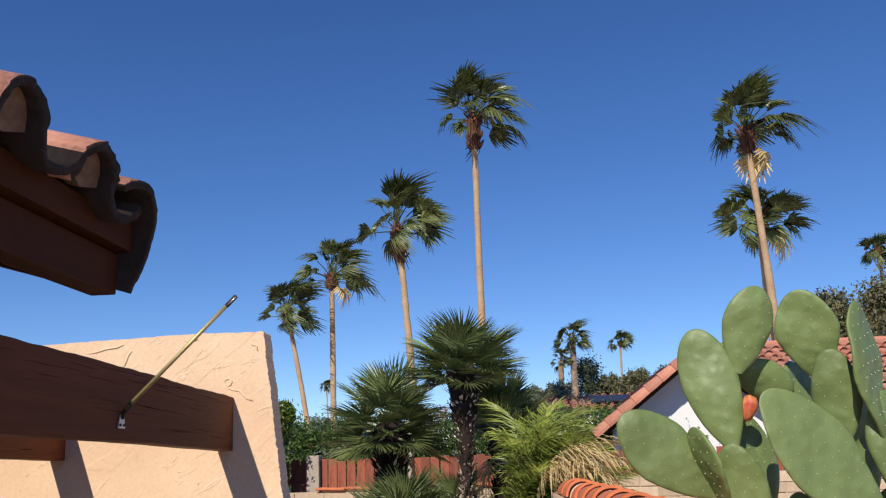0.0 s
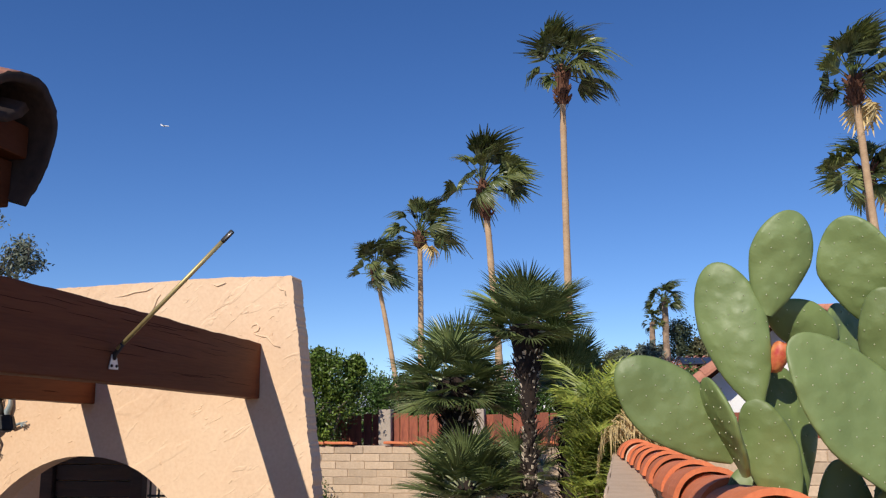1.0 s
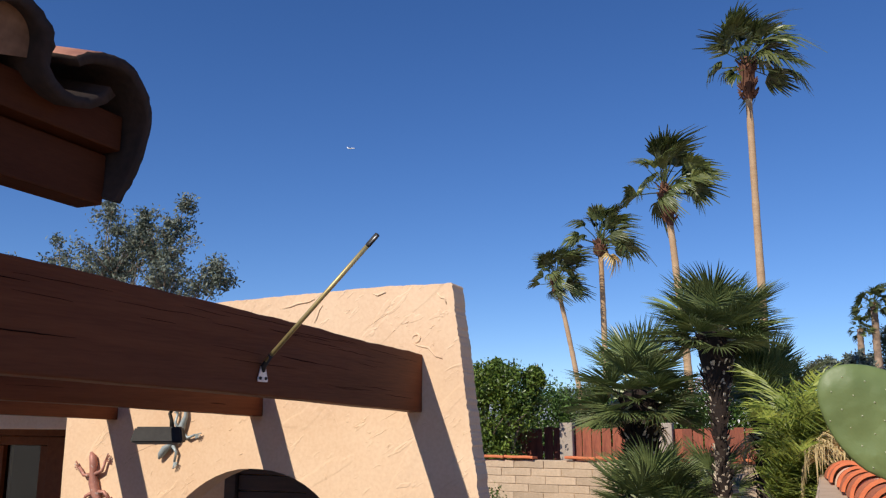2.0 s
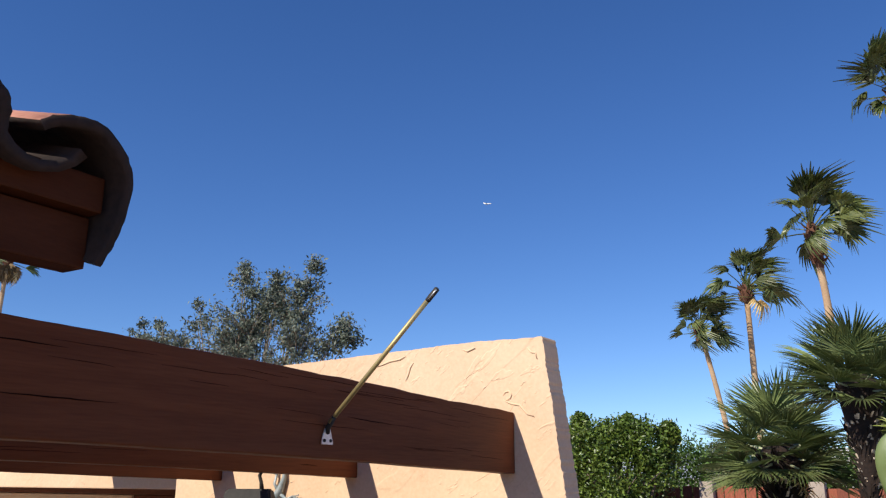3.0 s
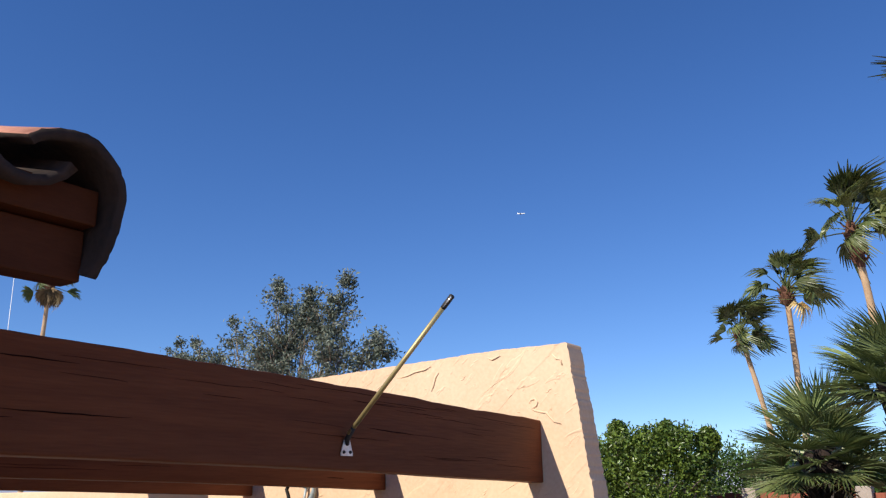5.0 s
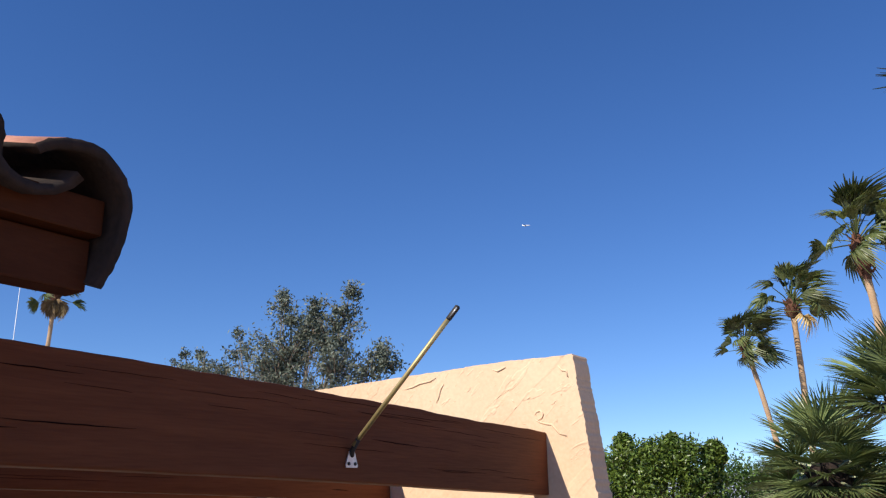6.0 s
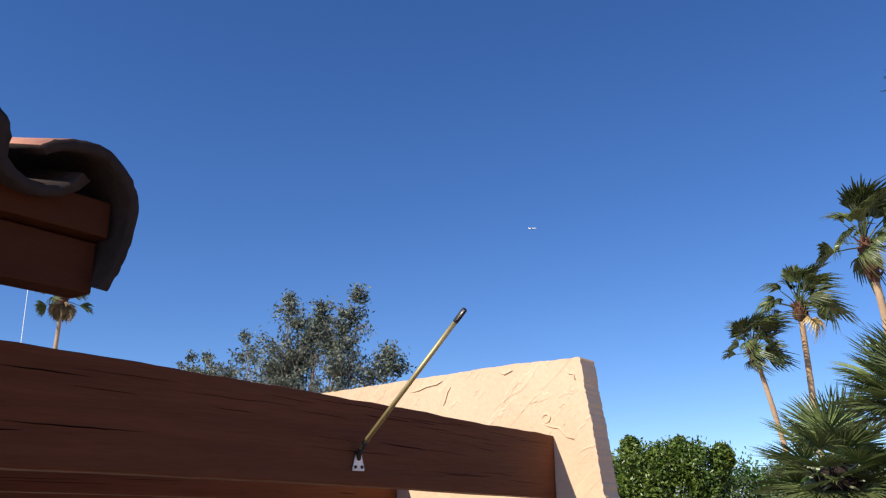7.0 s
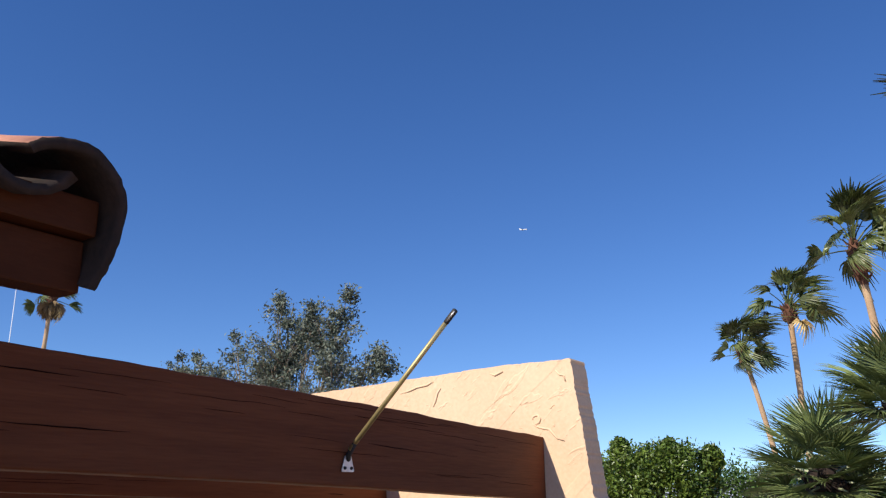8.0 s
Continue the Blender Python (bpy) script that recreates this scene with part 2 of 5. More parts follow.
def quad_cloud(name, centres, size, mat, rng, aspect=0.5, fold=0.25):
    """Many small folded leaves, one at each centre, turned at random."""
    n = len(centres)
    d = rng.normal(size=(n, 3))
    d /= np.linalg.norm(d, axis=1)[:, None]
    e = rng.normal(size=(n, 3))
    e -= d * (d * e).sum(1)[:, None]
    e /= np.linalg.norm(e, axis=1)[:, None]
    u = np.cross(d, e)
    s = size * rng.uniform(0.6, 1.3, (n, 1))
    c = np.asarray(centres)
    v = np.stack([c - d * s * 0.5, c + e * s * aspect * 0.5 + u * s * fold * 0.4, c + d * s * 0.5, c - e * s * aspect * 0.5 + u * s * fold * 0.4], 1).reshape(-1, 3)
    i = np.arange(n)[:, None] * 4
    f = np.concatenate([i + np.array([[0, 1, 2]]), i + np.array([[0, 2, 3]])], 0)
    me = bpy.data.meshes.new(name)
    me.vertices.add(len(v))
    me.vertices.foreach_set("co", v.ravel().astype(np.float32))
    me.loops.add(f.size)
    me.loops.foreach_set("vertex_index", f.ravel().astype(np.int32))
    me.polygons.add(len(f))
    me.polygons.foreach_set("loop_start", np.arange(0, f.size, 3, dtype=np.int32))
    me.update(calc_edges=True)
    me.materials.append(mat)
    return me


# ---- ground and distance ----
bm = bmesh.new()
bmesh.ops.create_grid(bm, x_segments=60, y_segments=60, size=2500)
ground = tagged(new("ground", from_bm("ground", bm, GROUND)), "dry sandy ground of the yard and beyond", "ground", kind="structure")

v, f = [], []
N = 90
for i in range(N + 1):
    a = radians(-75 + 130 * i / N)
    x, y = 1500 * math.sin(a), 1500 * math.cos(a)
    h = 14 + 34 * noise.fractal(Vector((i * 0.11, 3.1, 0)), 0.9, 2.0, 5) + 12
    v += [(x, y, -5), (x * 1.05, y * 1.05, max(h, 6)), (x * 1.2, y * 1.2, -5)]
for i in range(N):
    for k in range(2):
        a = i * 3 + k
        f.append((a, a + 3, a + 4, a + 1))
tagged(new("backdrop", data("backdrop", v, f, HILL, True)), "low hazy hills far off on the horizon", "hills", kind="structure")

# ---- block walls ----
BL, BH, BT = 0.405, 0.102, 0.010


def block_mesh(k):
    bm = box_bm((-BL / 2 + 0.004, -BT, 0.003), (BL / 2 - 0.004, 0.002, BH - 0.003), 0.005, (3, 0, 0), 0.006, k * 3.7)
    for q in bm.verts:
        if q.co.y < -BT * 0.5:
            q.co.y -= 0.008 * math.sin(math.pi * max(0, min(1, q.co.z / BH)))
    return from_bm("block", bm, BLOCK)


BLOCKS = [block_mesh(k) for k in range(4)]


def block_wall(name, origin, turn, length, height, thick, label, low, rng):
    """A core that shows as the recessed joints, and a face of blocks proud of it from the height low upward."""
    m = Matrix.Translation(origin) @ Matrix.Rotation(turn, 4, "Z")
    core = tagged(new(name, from_bm(name, box_bm((0, 0, 0), (length, thick, height), 0.003), JOINT)), label, "wall", kind="structure")
    core.matrix_basis = m
    rows = int(height / BH)
    for r in range(rows):
        z = height - (rows - r) * BH
        if z < low:
            continue
        shift = (r % 2) * 0.5 * BL + rng.uniform(-0.03, 0.03)
        x = -BL / 2 + shift
        while x < length - BL * 0.5:
            x += BL
            if x > length - BL * 0.4:
                break
            part("block", rng.choice(BLOCKS), core, pose(x - BL * 0.0, rng.uniform(-0.004, 0.004), z, 0, rng.uniform(-0.5, 0.5), rng.uniform(-0.6, 0.6)))
    return core


rng = random.Random(4)
wall_back = block_wall("wall_back", (-8.4, 11.6, 0), 0, 10.0, 1.66, 0.15, "low back wall of tan slump block", 0.35, rng)
wall_side = block_wall("wall_side", (0.73, 8.0, 0), radians(-91.4), 7.9, 1.785, 0.17, "garden side wall of tan slump block", 1.0, rng)
for q in wall_side.data.vertices:
    if q.co.z > 1:
        q.co.z += 0.0115 * q.co.x
for ob in wall_side.children:
    ob.matrix_basis = Matrix.Translation((0, 0, 0.0115 * ob.matrix_basis.translation.x)) @ ob.matrix_basis
wall_neighbour = block_wall("wall_neighbour", (1.0, 8.5, 0), 0, 7.0, 1.86, 0.15, "tan slump block wall of the next yard", 1.3, rng)


def barrel(name, r0, r1, length, thick, mat, arc=180, n=14, rough=0.003, seed=0):
    """A tapered half-round clay tile, its axis along y, its open edges at z = 0."""
    v, f = [], []
    m = 5
    for j in range(m + 1):
        s = j / m
        for shell in (0, 1):
            r = r0 + (r1 - r0) * s - shell * thick
            for i in range(n + 1):
                a = radians(90 - arc / 2 + arc * i / n)
                p = Vector((r * math.cos(a), length * s, r * math.sin(a)))
                v.append(p + rough * noise.noise_vector(p * 14 + Vector((seed, 0, seed))))
    w = n + 1
    idx = lambda j, s, i: (j * 2 + s) * w + i
    for j in range(m):
        for i in range(n):
            f.append((idx(j, 0, i), idx(j, 0, i + 1), idx(j + 1, 0, i + 1), idx(j + 1, 0, i)))
            f.append((idx(j, 1, i + 1), idx(j, 1, i), idx(j + 1, 1, i), idx(j + 1, 1, i + 1)))
        f.append((idx(j, 1, 0), idx(j, 0, 0), idx(j + 1, 0, 0), idx(j + 1, 1, 0)))
        f.append((idx(j, 0, n), idx(j, 1, n), idx(j + 1, 1, n), idx(j + 1, 0, n)))
    for i in range(n):
        f.append((idx(0, 0, i + 1), idx(0, 0, i), idx(0, 1, i), idx(0, 1, i + 1)))
        f.append((idx(m, 0, i), idx(m, 0, i + 1), idx(m, 1, i + 1), idx(m, 1, i)))
    return data(name, v, f, mat, False)


CAPS = [barrel("cap_tile", 0.124, 0.108, 0.50, 0.016, CAPCLAY, 172, seed=k) for k in range(3)]
plug = bmesh.new()
bmesh.ops.create_cone(plug, cap_ends=True, segments=24, radius1=0.106, radius2=0.10, depth=0.05, matrix=Matrix.Rotation(radians(90), 4, "X"))
PLUG = from_bm("mortar_fill", plug, MORTAR)
side_inv, back_inv = wall_side.matrix_basis.inverted(), wall_back.matrix_basis.inverted()
for k in range(15):
    y = 0.30 + k * 0.44
    x = 0.73 + 0.0245 * (8.0 - y) + 0.085
    m = pose(x + rng.uniform(-0.006, 0.006), y, 1.790 + 0.0115 * (8.0 - y) + rng.uniform(0, 0.006), -2.2, rng.uniform(-2, 2), 1.4 + rng.uniform(-1.2, 1.2))
    part("cap_tile", rng.choice(CAPS), wall_side, side_inv @ m, "orange clay barrel coping tile")
    part("mortar_fill", PLUG, wall_side, side_inv @ Matrix.Translation((x, y + 0.045, 1.790 + 0.0115 * (8.0 - y))), "cream mortar under a tile")
FLATCAP = [from_bm("flat_tile", box_bm((-0.2, -0.13, 0), (0.2, 0.1, 0.035), 0.012, (3, 0, 0), 0.008, k), CAPCLAY) for k in range(3)]
x = -8.2
while x < 1.5:
    if not -2.62 < x < -2.42:
        part("flat_tile", rng.choice(FLATCAP), wall_back, back_inv @ pose(x, 11.66, 1.672 + rng.uniform(0, 0.008), -4, rng.uniform(-2.5, 2.5), rng.uniform(-2, 2)), "thin red clay coping tile")
    x += 0.41

# ---- arch wall ----
AX, AZ, AR, WY, WT = -2.21, 1.22, 0.69, 4.55, 0.16
TOP = lambda x: 2.842 + (x + 2.76) * 0.031 - 0.017 * max(0.0, min(1.0, (x + 1.40) / 0.3))
outline = [(-3.6, 0.0)]
outline += [(-3.6 + 0.01 * noise.noise((0, 0, z * 3)), z) for z in steps(0.3, TOP(-3.6) - 0.03, 9)]
outline += [(x, TOP(x) + 0.010 * noise.noise((x * 2.5, 1, 0)) + 0.005 * noise.noise((x * 9, 2, 0)) + 0.004 * noise.noise((x * 40, 2, 0))) for x in steps(-3.58, -1.040, 120)]
outline += [(-1.035 + 0.13 * (2.875 - z) + 0.006 * noise.noise((0, 5, z * 5)) + 0.004 * noise.noise((0, 7, z * 17)) + 0.004 * noise.noise((0, 9, z * 31)) + 0.004 * noise.noise((0, 3, z * 90)), z) for z in steps(TOP(-1.03) - 0.008, 0.0, 260)]
outline += [(AX + AR, 0.0)]
outline += [(AX + AR * math.cos(a) * (1 + 0.008 * noise.noise((a * 3, 0, 2))), AZ + AR * math.sin(a) * (1 + 0.012 * noise.noise((a * 3, 0, 9)))) for a in steps(0, math.pi, 30)]
outline += [(AX - AR, 0.0)]
bm = bmesh.new()
face = bm.faces.new([bm.verts.new((x, WY, z)) for x, z in outline])
ext = bmesh.ops.extrude_face_region(bm, geom=[face])
for q in ext["geom"]:
    if isinstance(q, bmesh.types.BMVert):
        q.co.y += WT
rim = [e for e in bm.edges if len(e.link_faces) == 2 and e.calc_face_angle(0) > 1.2 and abs(e.verts[0].co.y - e.verts[1].co.y) < 0.01]
bmesh.ops.bevel(bm, geom=rim, offset=0.004, segments=1, affect="EDGES", profile=0.5)
wall_arch = tagged(new("wall_arch", from_bm("wall_arch", bm, STUCCO)), "peach stucco garden wall with an arched opening", "wall", kind="structure")


# raised trowel marks left in the plaster
def ridge(v, f, pts, r):
    n = len(pts)
    tube(v, f, [(x, WY + 0.001, z) for x, z in pts], [r * (0.25 + math.sin(math.pi * (i + 0.3) / n)) for i in range(n)], 6)


v, f = [], []
rr = random.Random(11)
marks = [((-1.262, 2.575), (-1.235, 2.56), (-1.20, 2.55), (-1.17, 2.545), (-1.13, 2.50), (-1.09, 2.487)),
         ((-1.26, 2.595), (-1.252, 2.612), (-1.230, 2.617), (-1.215, 2.60), (-1.222, 2.582), (-1.245, 2.570)),
         ((-2.09, 2.79), (-2.02, 2.80), (-1.97, 2.815), (-1.90, 2.822), (-1.86, 2.838)),
         ((-1.50, 2.848), (-1.47, 2.835), (-1.45, 2.842), (-1.42, 2.852)),
         ((-1.86, 2.70), (-1.845, 2.73), (-1.83, 2.775), (-1.81, 2.80)),
         ((-1.12, 2.83), (-1.10, 2.805), (-1.075, 2.80), (-1.068, 2.77))]
raised, crack_shade = ([], []), ([], [])
for p in marks:
    ridge(*raised, p, 0.0045)
    # dark line at the ridge's lower right, painted as its shade
    ridge(*crack_shade, [(x + 0.004, z - 0.005) for x, z in p], 0.0022)
# long trowel strokes, nearly straight, and short torn crumbs
for k in range(300):
    x, z = rr.uniform(-3.5, -0.9), rr.uniform(1.2, 2.84)
    stroke = k % 3 == 0
    a = rr.choice((0.75, 0.75, 0.6, -0.85, 0.2)) + rr.uniform(-0.25, 0.25)
    step, wob = (rr.uniform(0.018, 0.050), 0.13) if stroke else (rr.uniform(0.003, 0.011), 0.9)
    pts = []
    for i in range(rr.randint(5, 11) if stroke else rr.randint(3, 7)):
        pts.append((x, z))
        t = a + rr.uniform(-wob, wob)
        x, z = x + step * math.cos(t), z + step * math.sin(t)
    if all((px - AX) ** 2 + (pz - AZ) ** 2 > (AR + 0.02) ** 2 and px < -1.05 + 0.13 * (2.875 - pz) and pz < 2.83 for px, pz in pts):
        r = rr.uniform(0.0008, 0.0020) if stroke else rr.uniform(0.0012, 0.0032)
        ridge(*raised, pts, r)
        if k % 3 == 0:
            ridge(*crack_shade, [(px + r * 0.8, pz - r * 1.1) for px, pz in pts], r * 0.55)
tagged(part("trowel_mark", data("trowel_mark", *raised, STUCCO, True), wall_arch), kind="stuff")
# one dark colour for real cracks and for the shade under ridges
CRACK_SHADE = material("crack_and_ridge_shade", (0.17, 0.09, 0.05), (0.34, 0.20, 0.12), 12, 0.95, 0.0)
tagged(part("plaster_crack_shade", data("plaster_crack_shade", *crack_shade, CRACK_SHADE), wall_arch, None, "dark hairline cracks and painted shade under trowel marks"), kind="stuff")

# ---- pergola beams ----
def beam(x, seed, z0):
    rise = 0.024
    bm = box_bm((-0.089, 1.02, -0.288), (0, 4.55, 0.007), 0.007, (0, 60, 5), 0.0, seed)
    for q in bm.verts:
        edge = 1 if q.co.z > -0.02 else 0.3
        q.co.z += edge * (0.006 * noise.noise((seed, q.co.y * 1.7, 0)) + 0.004 * noise.noise((seed, q.co.y * 9, q.co.x * 20)))
        q.co.x += 0.0025 * noise.noise((seed, q.co.y * 2, q.co.z * 25))
        q.co.z += (4.55 - q.co.y) * rise + z0 + 0.012 * math.sin(math.pi * (q.co.y - 1.02) / 3.53)
        q.co.x += x
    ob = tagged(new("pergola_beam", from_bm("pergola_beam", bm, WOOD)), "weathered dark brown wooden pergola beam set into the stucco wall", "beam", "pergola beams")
    v, f = [], []
    r = random.Random(seed)
    for k in range(34):
        y, z = r.uniform(1.3, 4.2), -0.015 - 0.245 * r.random() ** 1.7
        pts = []
        for i in range(r.randint(5, 13)):
            pts.append((x + 0.0005, y, z + z0 + (4.55 - y) * rise + 0.012 * math.sin(math.pi * (y - 1.02) / 3.53)))
            y, z = y + r.uniform(0.02, 0.06), z + r.uniform(-0.002, 0.002)
            if y > 4.5:
                break
        if len(pts) > 2:
            tube(v, f, pts, [0.0003 + (0.0017 if k % 7 == 0 else 0.0006) * math.sin(math.pi * i / (len(pts) - 1)) for i in range(len(pts))], 5)
    part("grain_split", data("grain_split", v, f, BLACKWOOD), ob, None, "dark split along the grain")
    return ob


BLACKWOOD = material("split_wood", (0.010, 0.004, 0.003), (0.020, 0.008, 0.006), 10, 0.9, 0.0)
BLACKWOOD.node_tree.nodes["Principled BSDF"].inputs["Specular IOR Level"].default_value = 0.05
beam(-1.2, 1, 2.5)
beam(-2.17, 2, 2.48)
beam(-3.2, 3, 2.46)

# ---- brass rod on the beam ----
rod = thing("awning_rod", (-1.199, 3.086, 2.348), "aged brass rod hinged on a zinc plate at the beam", "rod")
foot, tip = Vector((0.023, -0.012, 0.034)), Vector((0.451, 0.018, 0.475))
d = (tip - foot).normalized()
v, f = [], []
tube(v, f, [foot, foot.lerp(tip, 0.5), tip - d * 0.05], [0.0085, 0.0085, 0.0085], 12)
part("bar", data("bar", v, f, BRASS, True), rod)
v, f = [], []
tube(v, f, [tip - d * 0.055, tip - d * 0.05, tip, tip + d * 0.003], [0.0088, 0.0098, 0.0098, 0.006], 12)
part("end_cap", data("end_cap", v, f, BLACK, True), rod, None, "black end cap")
v, f = [], []
slot = d.cross(Vector((0.65, -0.76, 0.0))).cross(d).normalized() * 0.0078
tube(v, f, [tip - d * 0.046 + slot, tip - d * 0.02 + slot, tip - d * 0.002 + slot], [0.003, 0.0035, 0.003], 6)
part("slot", data("slot", v, f, CHROME, True), rod, None, "bright slot in the end cap")
v, f = [], []
tube(v, f, [(0.005, 0, 0.0), foot * 0.5, foot + d * 0.03], [0.009, 0.010, 0.0095], 10)
part("hinge", data("hinge", v, f, BLACK, True), rod, None, "black hinge joint")
bm = bmesh.new()
plate = bm.faces.new([bm.verts.new((0.002, y, z)) for y, z in ((-0.030, -0.040), (0.030, -0.040), (0.032, -0.033), (0.015, 0.014), (0.0, 0.022), (-0.015, 0.014), (-0.032, -0.033))])
ext = bmesh.ops.extrude_face_region(bm, geom=[plate])
for q in ext["geom"]:
    if isinstance(q, bmesh.types.BMVert):
        q.co.x += 0.004
part("plate", from_bm("plate", bm, CHROME), rod, None, "bright zinc mounting plate")
for y, z in ((-0.017, -0.027), (0.017, -0.027), (0, 0.000)):
    bm = bmesh.new()
    bmesh.ops.create_cone(bm, cap_ends=True, segments=10, radius1=0.0065, radius2=0.005, depth=0.005, matrix=pose(0.008, y, z, 0, 90, 0))
    part("screw", from_bm("screw", bm, BLACK), rod)

# ---- house with the tiled eave ----
house = thing("house", (0, 0, 0), "stucco house under a red clay tile roof", "house")
EX, EY, PITCH = -0.53, 1.60, 0.30
part("wall", from_bm("wall", box_bm((-7.5, -6, 0), (-1.0, 1.02, 2.62), 0.02), STUCCO), house)
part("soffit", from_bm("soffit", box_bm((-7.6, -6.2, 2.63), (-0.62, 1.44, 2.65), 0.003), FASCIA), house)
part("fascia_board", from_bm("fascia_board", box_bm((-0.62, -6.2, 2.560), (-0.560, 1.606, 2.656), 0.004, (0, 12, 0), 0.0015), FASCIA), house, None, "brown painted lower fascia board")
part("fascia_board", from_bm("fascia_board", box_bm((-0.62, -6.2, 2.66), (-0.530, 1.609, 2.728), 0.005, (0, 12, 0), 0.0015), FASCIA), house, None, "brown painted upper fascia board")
bm = box_bm((-4.2, 1.44, 2.56), (-0.6, 1.49, 2.72), 0.004, (6, 0, 0))
for q in bm.verts:
    q.co.z += (-0.6 - q.co.x) * PITCH
part("rake_board", from_bm("rake_board", bm, FASCIA), house, None, "brown painted rake board")
bm = box_bm((-4.2, -6.2, 2.70), (-0.56, 1.5, 2.72), 0.0)
for q in bm.verts:
    q.co.z += (-0.56 - q.co.x) * PITCH
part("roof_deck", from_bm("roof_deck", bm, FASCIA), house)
bm = box_bm((-7.7, -6.2, 2.60), (-4.2, 1.5, 3.80), 0.0)
for q in bm.verts:
    if q.co.z > 3 and q.co.x < -5:
        q.co.z = 2.75
part("roof_back", from_bm("roof_back", bm, CLAY), house)

SL = math.degrees(math.atan(PITCH))
tr = random.Random(5)
S_SECTION = [(-0.092, -0.022), (-0.082, -0.004)] + [(0.078 * math.cos(radians(a)), 0.078 * math.sin(radians(a)) + 0.004) for a in range(170, 9, -8)] + [
    (0.082, -0.004), (0.098, -0.018), (0.122, -0.028), (0.150, -0.031), (0.178, -0.022), (0.198, -0.004), (0.212, 0.018)]


def s_tile(seed):
    """One S-tile: a barrel and its pan in one piece, mouth at the origin, growing along y."""
    v, f = [], []
    n, m = len(S_SECTION) - 1, 3
    for j in range(m + 1):
        for sh in (0, 1):
            for i in range(n + 1):
                a, e = Vector(S_SECTION[max(i - 1, 0)]), Vector(S_SECTION[min(i + 1, n)])
                t = (e - a).normalized()
                q = Vector(S_SECTION[i]) * (1 - 0.05 * j / m) + sh * 0.019 * Vector((t.y, -t.x))
                p = Vector((q.x, 0.43 * j / m, q.y))
                v.append(p + 0.005 * noise.noise_vector(p * 12 + Vector((seed * 5, 0, 0))) + (Vector((0, 0.012 * noise.noise(Vector((q.x * 20, seed, 0))) + 0.006 * noise.noise(Vector((q.x * 90, seed, q.y * 90))), 0)) if j == 0 else Vector()))
    w = n + 1
    idx = lambda j, s, i: (j * 2 + s) * w + i
    for j in range(m):
        for i in range(n):
            f.append((idx(j, 0, i), idx(j, 0, i + 1), idx(j + 1, 0, i + 1), idx(j + 1, 0, i)))
            f.append((idx(j, 1, i + 1), idx(j, 1, i), idx(j + 1, 1, i), idx(j + 1, 1, i + 1)))
        for i in (0, n):
            f.append((idx(j, 0, i), idx(j + 1, 0, i), idx(j + 1, 1, i), idx(j, 1, i)))
    for i in range(n):
        f.append((idx(0, 0, i + 1), idx(0, 0, i), idx(0, 1, i), idx(0, 1, i + 1)))
    me = data("roof_tile", v, f, CLAY, True)
    me.materials.append(SHADECLAY)
    # shade-darkened clay on the hollow, mouth and pan, plain clay elsewhere
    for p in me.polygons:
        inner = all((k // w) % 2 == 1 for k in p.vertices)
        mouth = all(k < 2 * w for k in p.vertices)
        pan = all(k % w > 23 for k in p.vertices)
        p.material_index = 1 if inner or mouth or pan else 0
    return me


TILES = [s_tile(k) for k in range(4)]
PW = 0.287


def up_slope(x, y, z, row, flip=0.0):
    """A tile's pose on the roof: mouth at the eave side, its axis up the slope."""
    q = Vector((x, y, z)) + Vector((-math.cos(radians(SL)), 0, math.sin(radians(SL)))) * (row * 0.36)
    m = Matrix.Translation(q) @ Matrix.Rotation(radians(90 + tr.uniform(-1.5, 1.5)), 4, "Z") @ Matrix.Rotation(radians(SL - 2.2 + tr.uniform(-0.8, 0.8)), 4, "X")
    return m @ Matrix.Rotation(radians(flip + tr.uniform(-2, 2)), 4, "Y")


v, f = [(0, 0, -0.02)], []
for k in range(13):
    a = math.pi * k / 12
    v.append((0.064 * math.cos(a), 0, 0.064 * math.sin(a)))
v += [(p[0], 0.03, p[2]) for p in v]
f = [tuple(range(13, -1, -1))] + [(k, (k + 1) % 14, 14 + (k + 1) % 14, 14 + k) for k in range(14)]
STOP = data("mortar_stop", v, f, material("brown_mortar", (0.13, 0.068, 0.042), (0.26, 0.15, 0.095), 12, 0.95, 0.6, 60))
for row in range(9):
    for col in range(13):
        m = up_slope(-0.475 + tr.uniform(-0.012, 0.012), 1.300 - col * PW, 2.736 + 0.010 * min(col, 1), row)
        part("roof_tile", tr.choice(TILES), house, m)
        if row == 0:
            part("mortar_stop", STOP, house, m @ Matrix.Translation((0, 0.028, 0)), "dark mortar plug in a tile mouth")


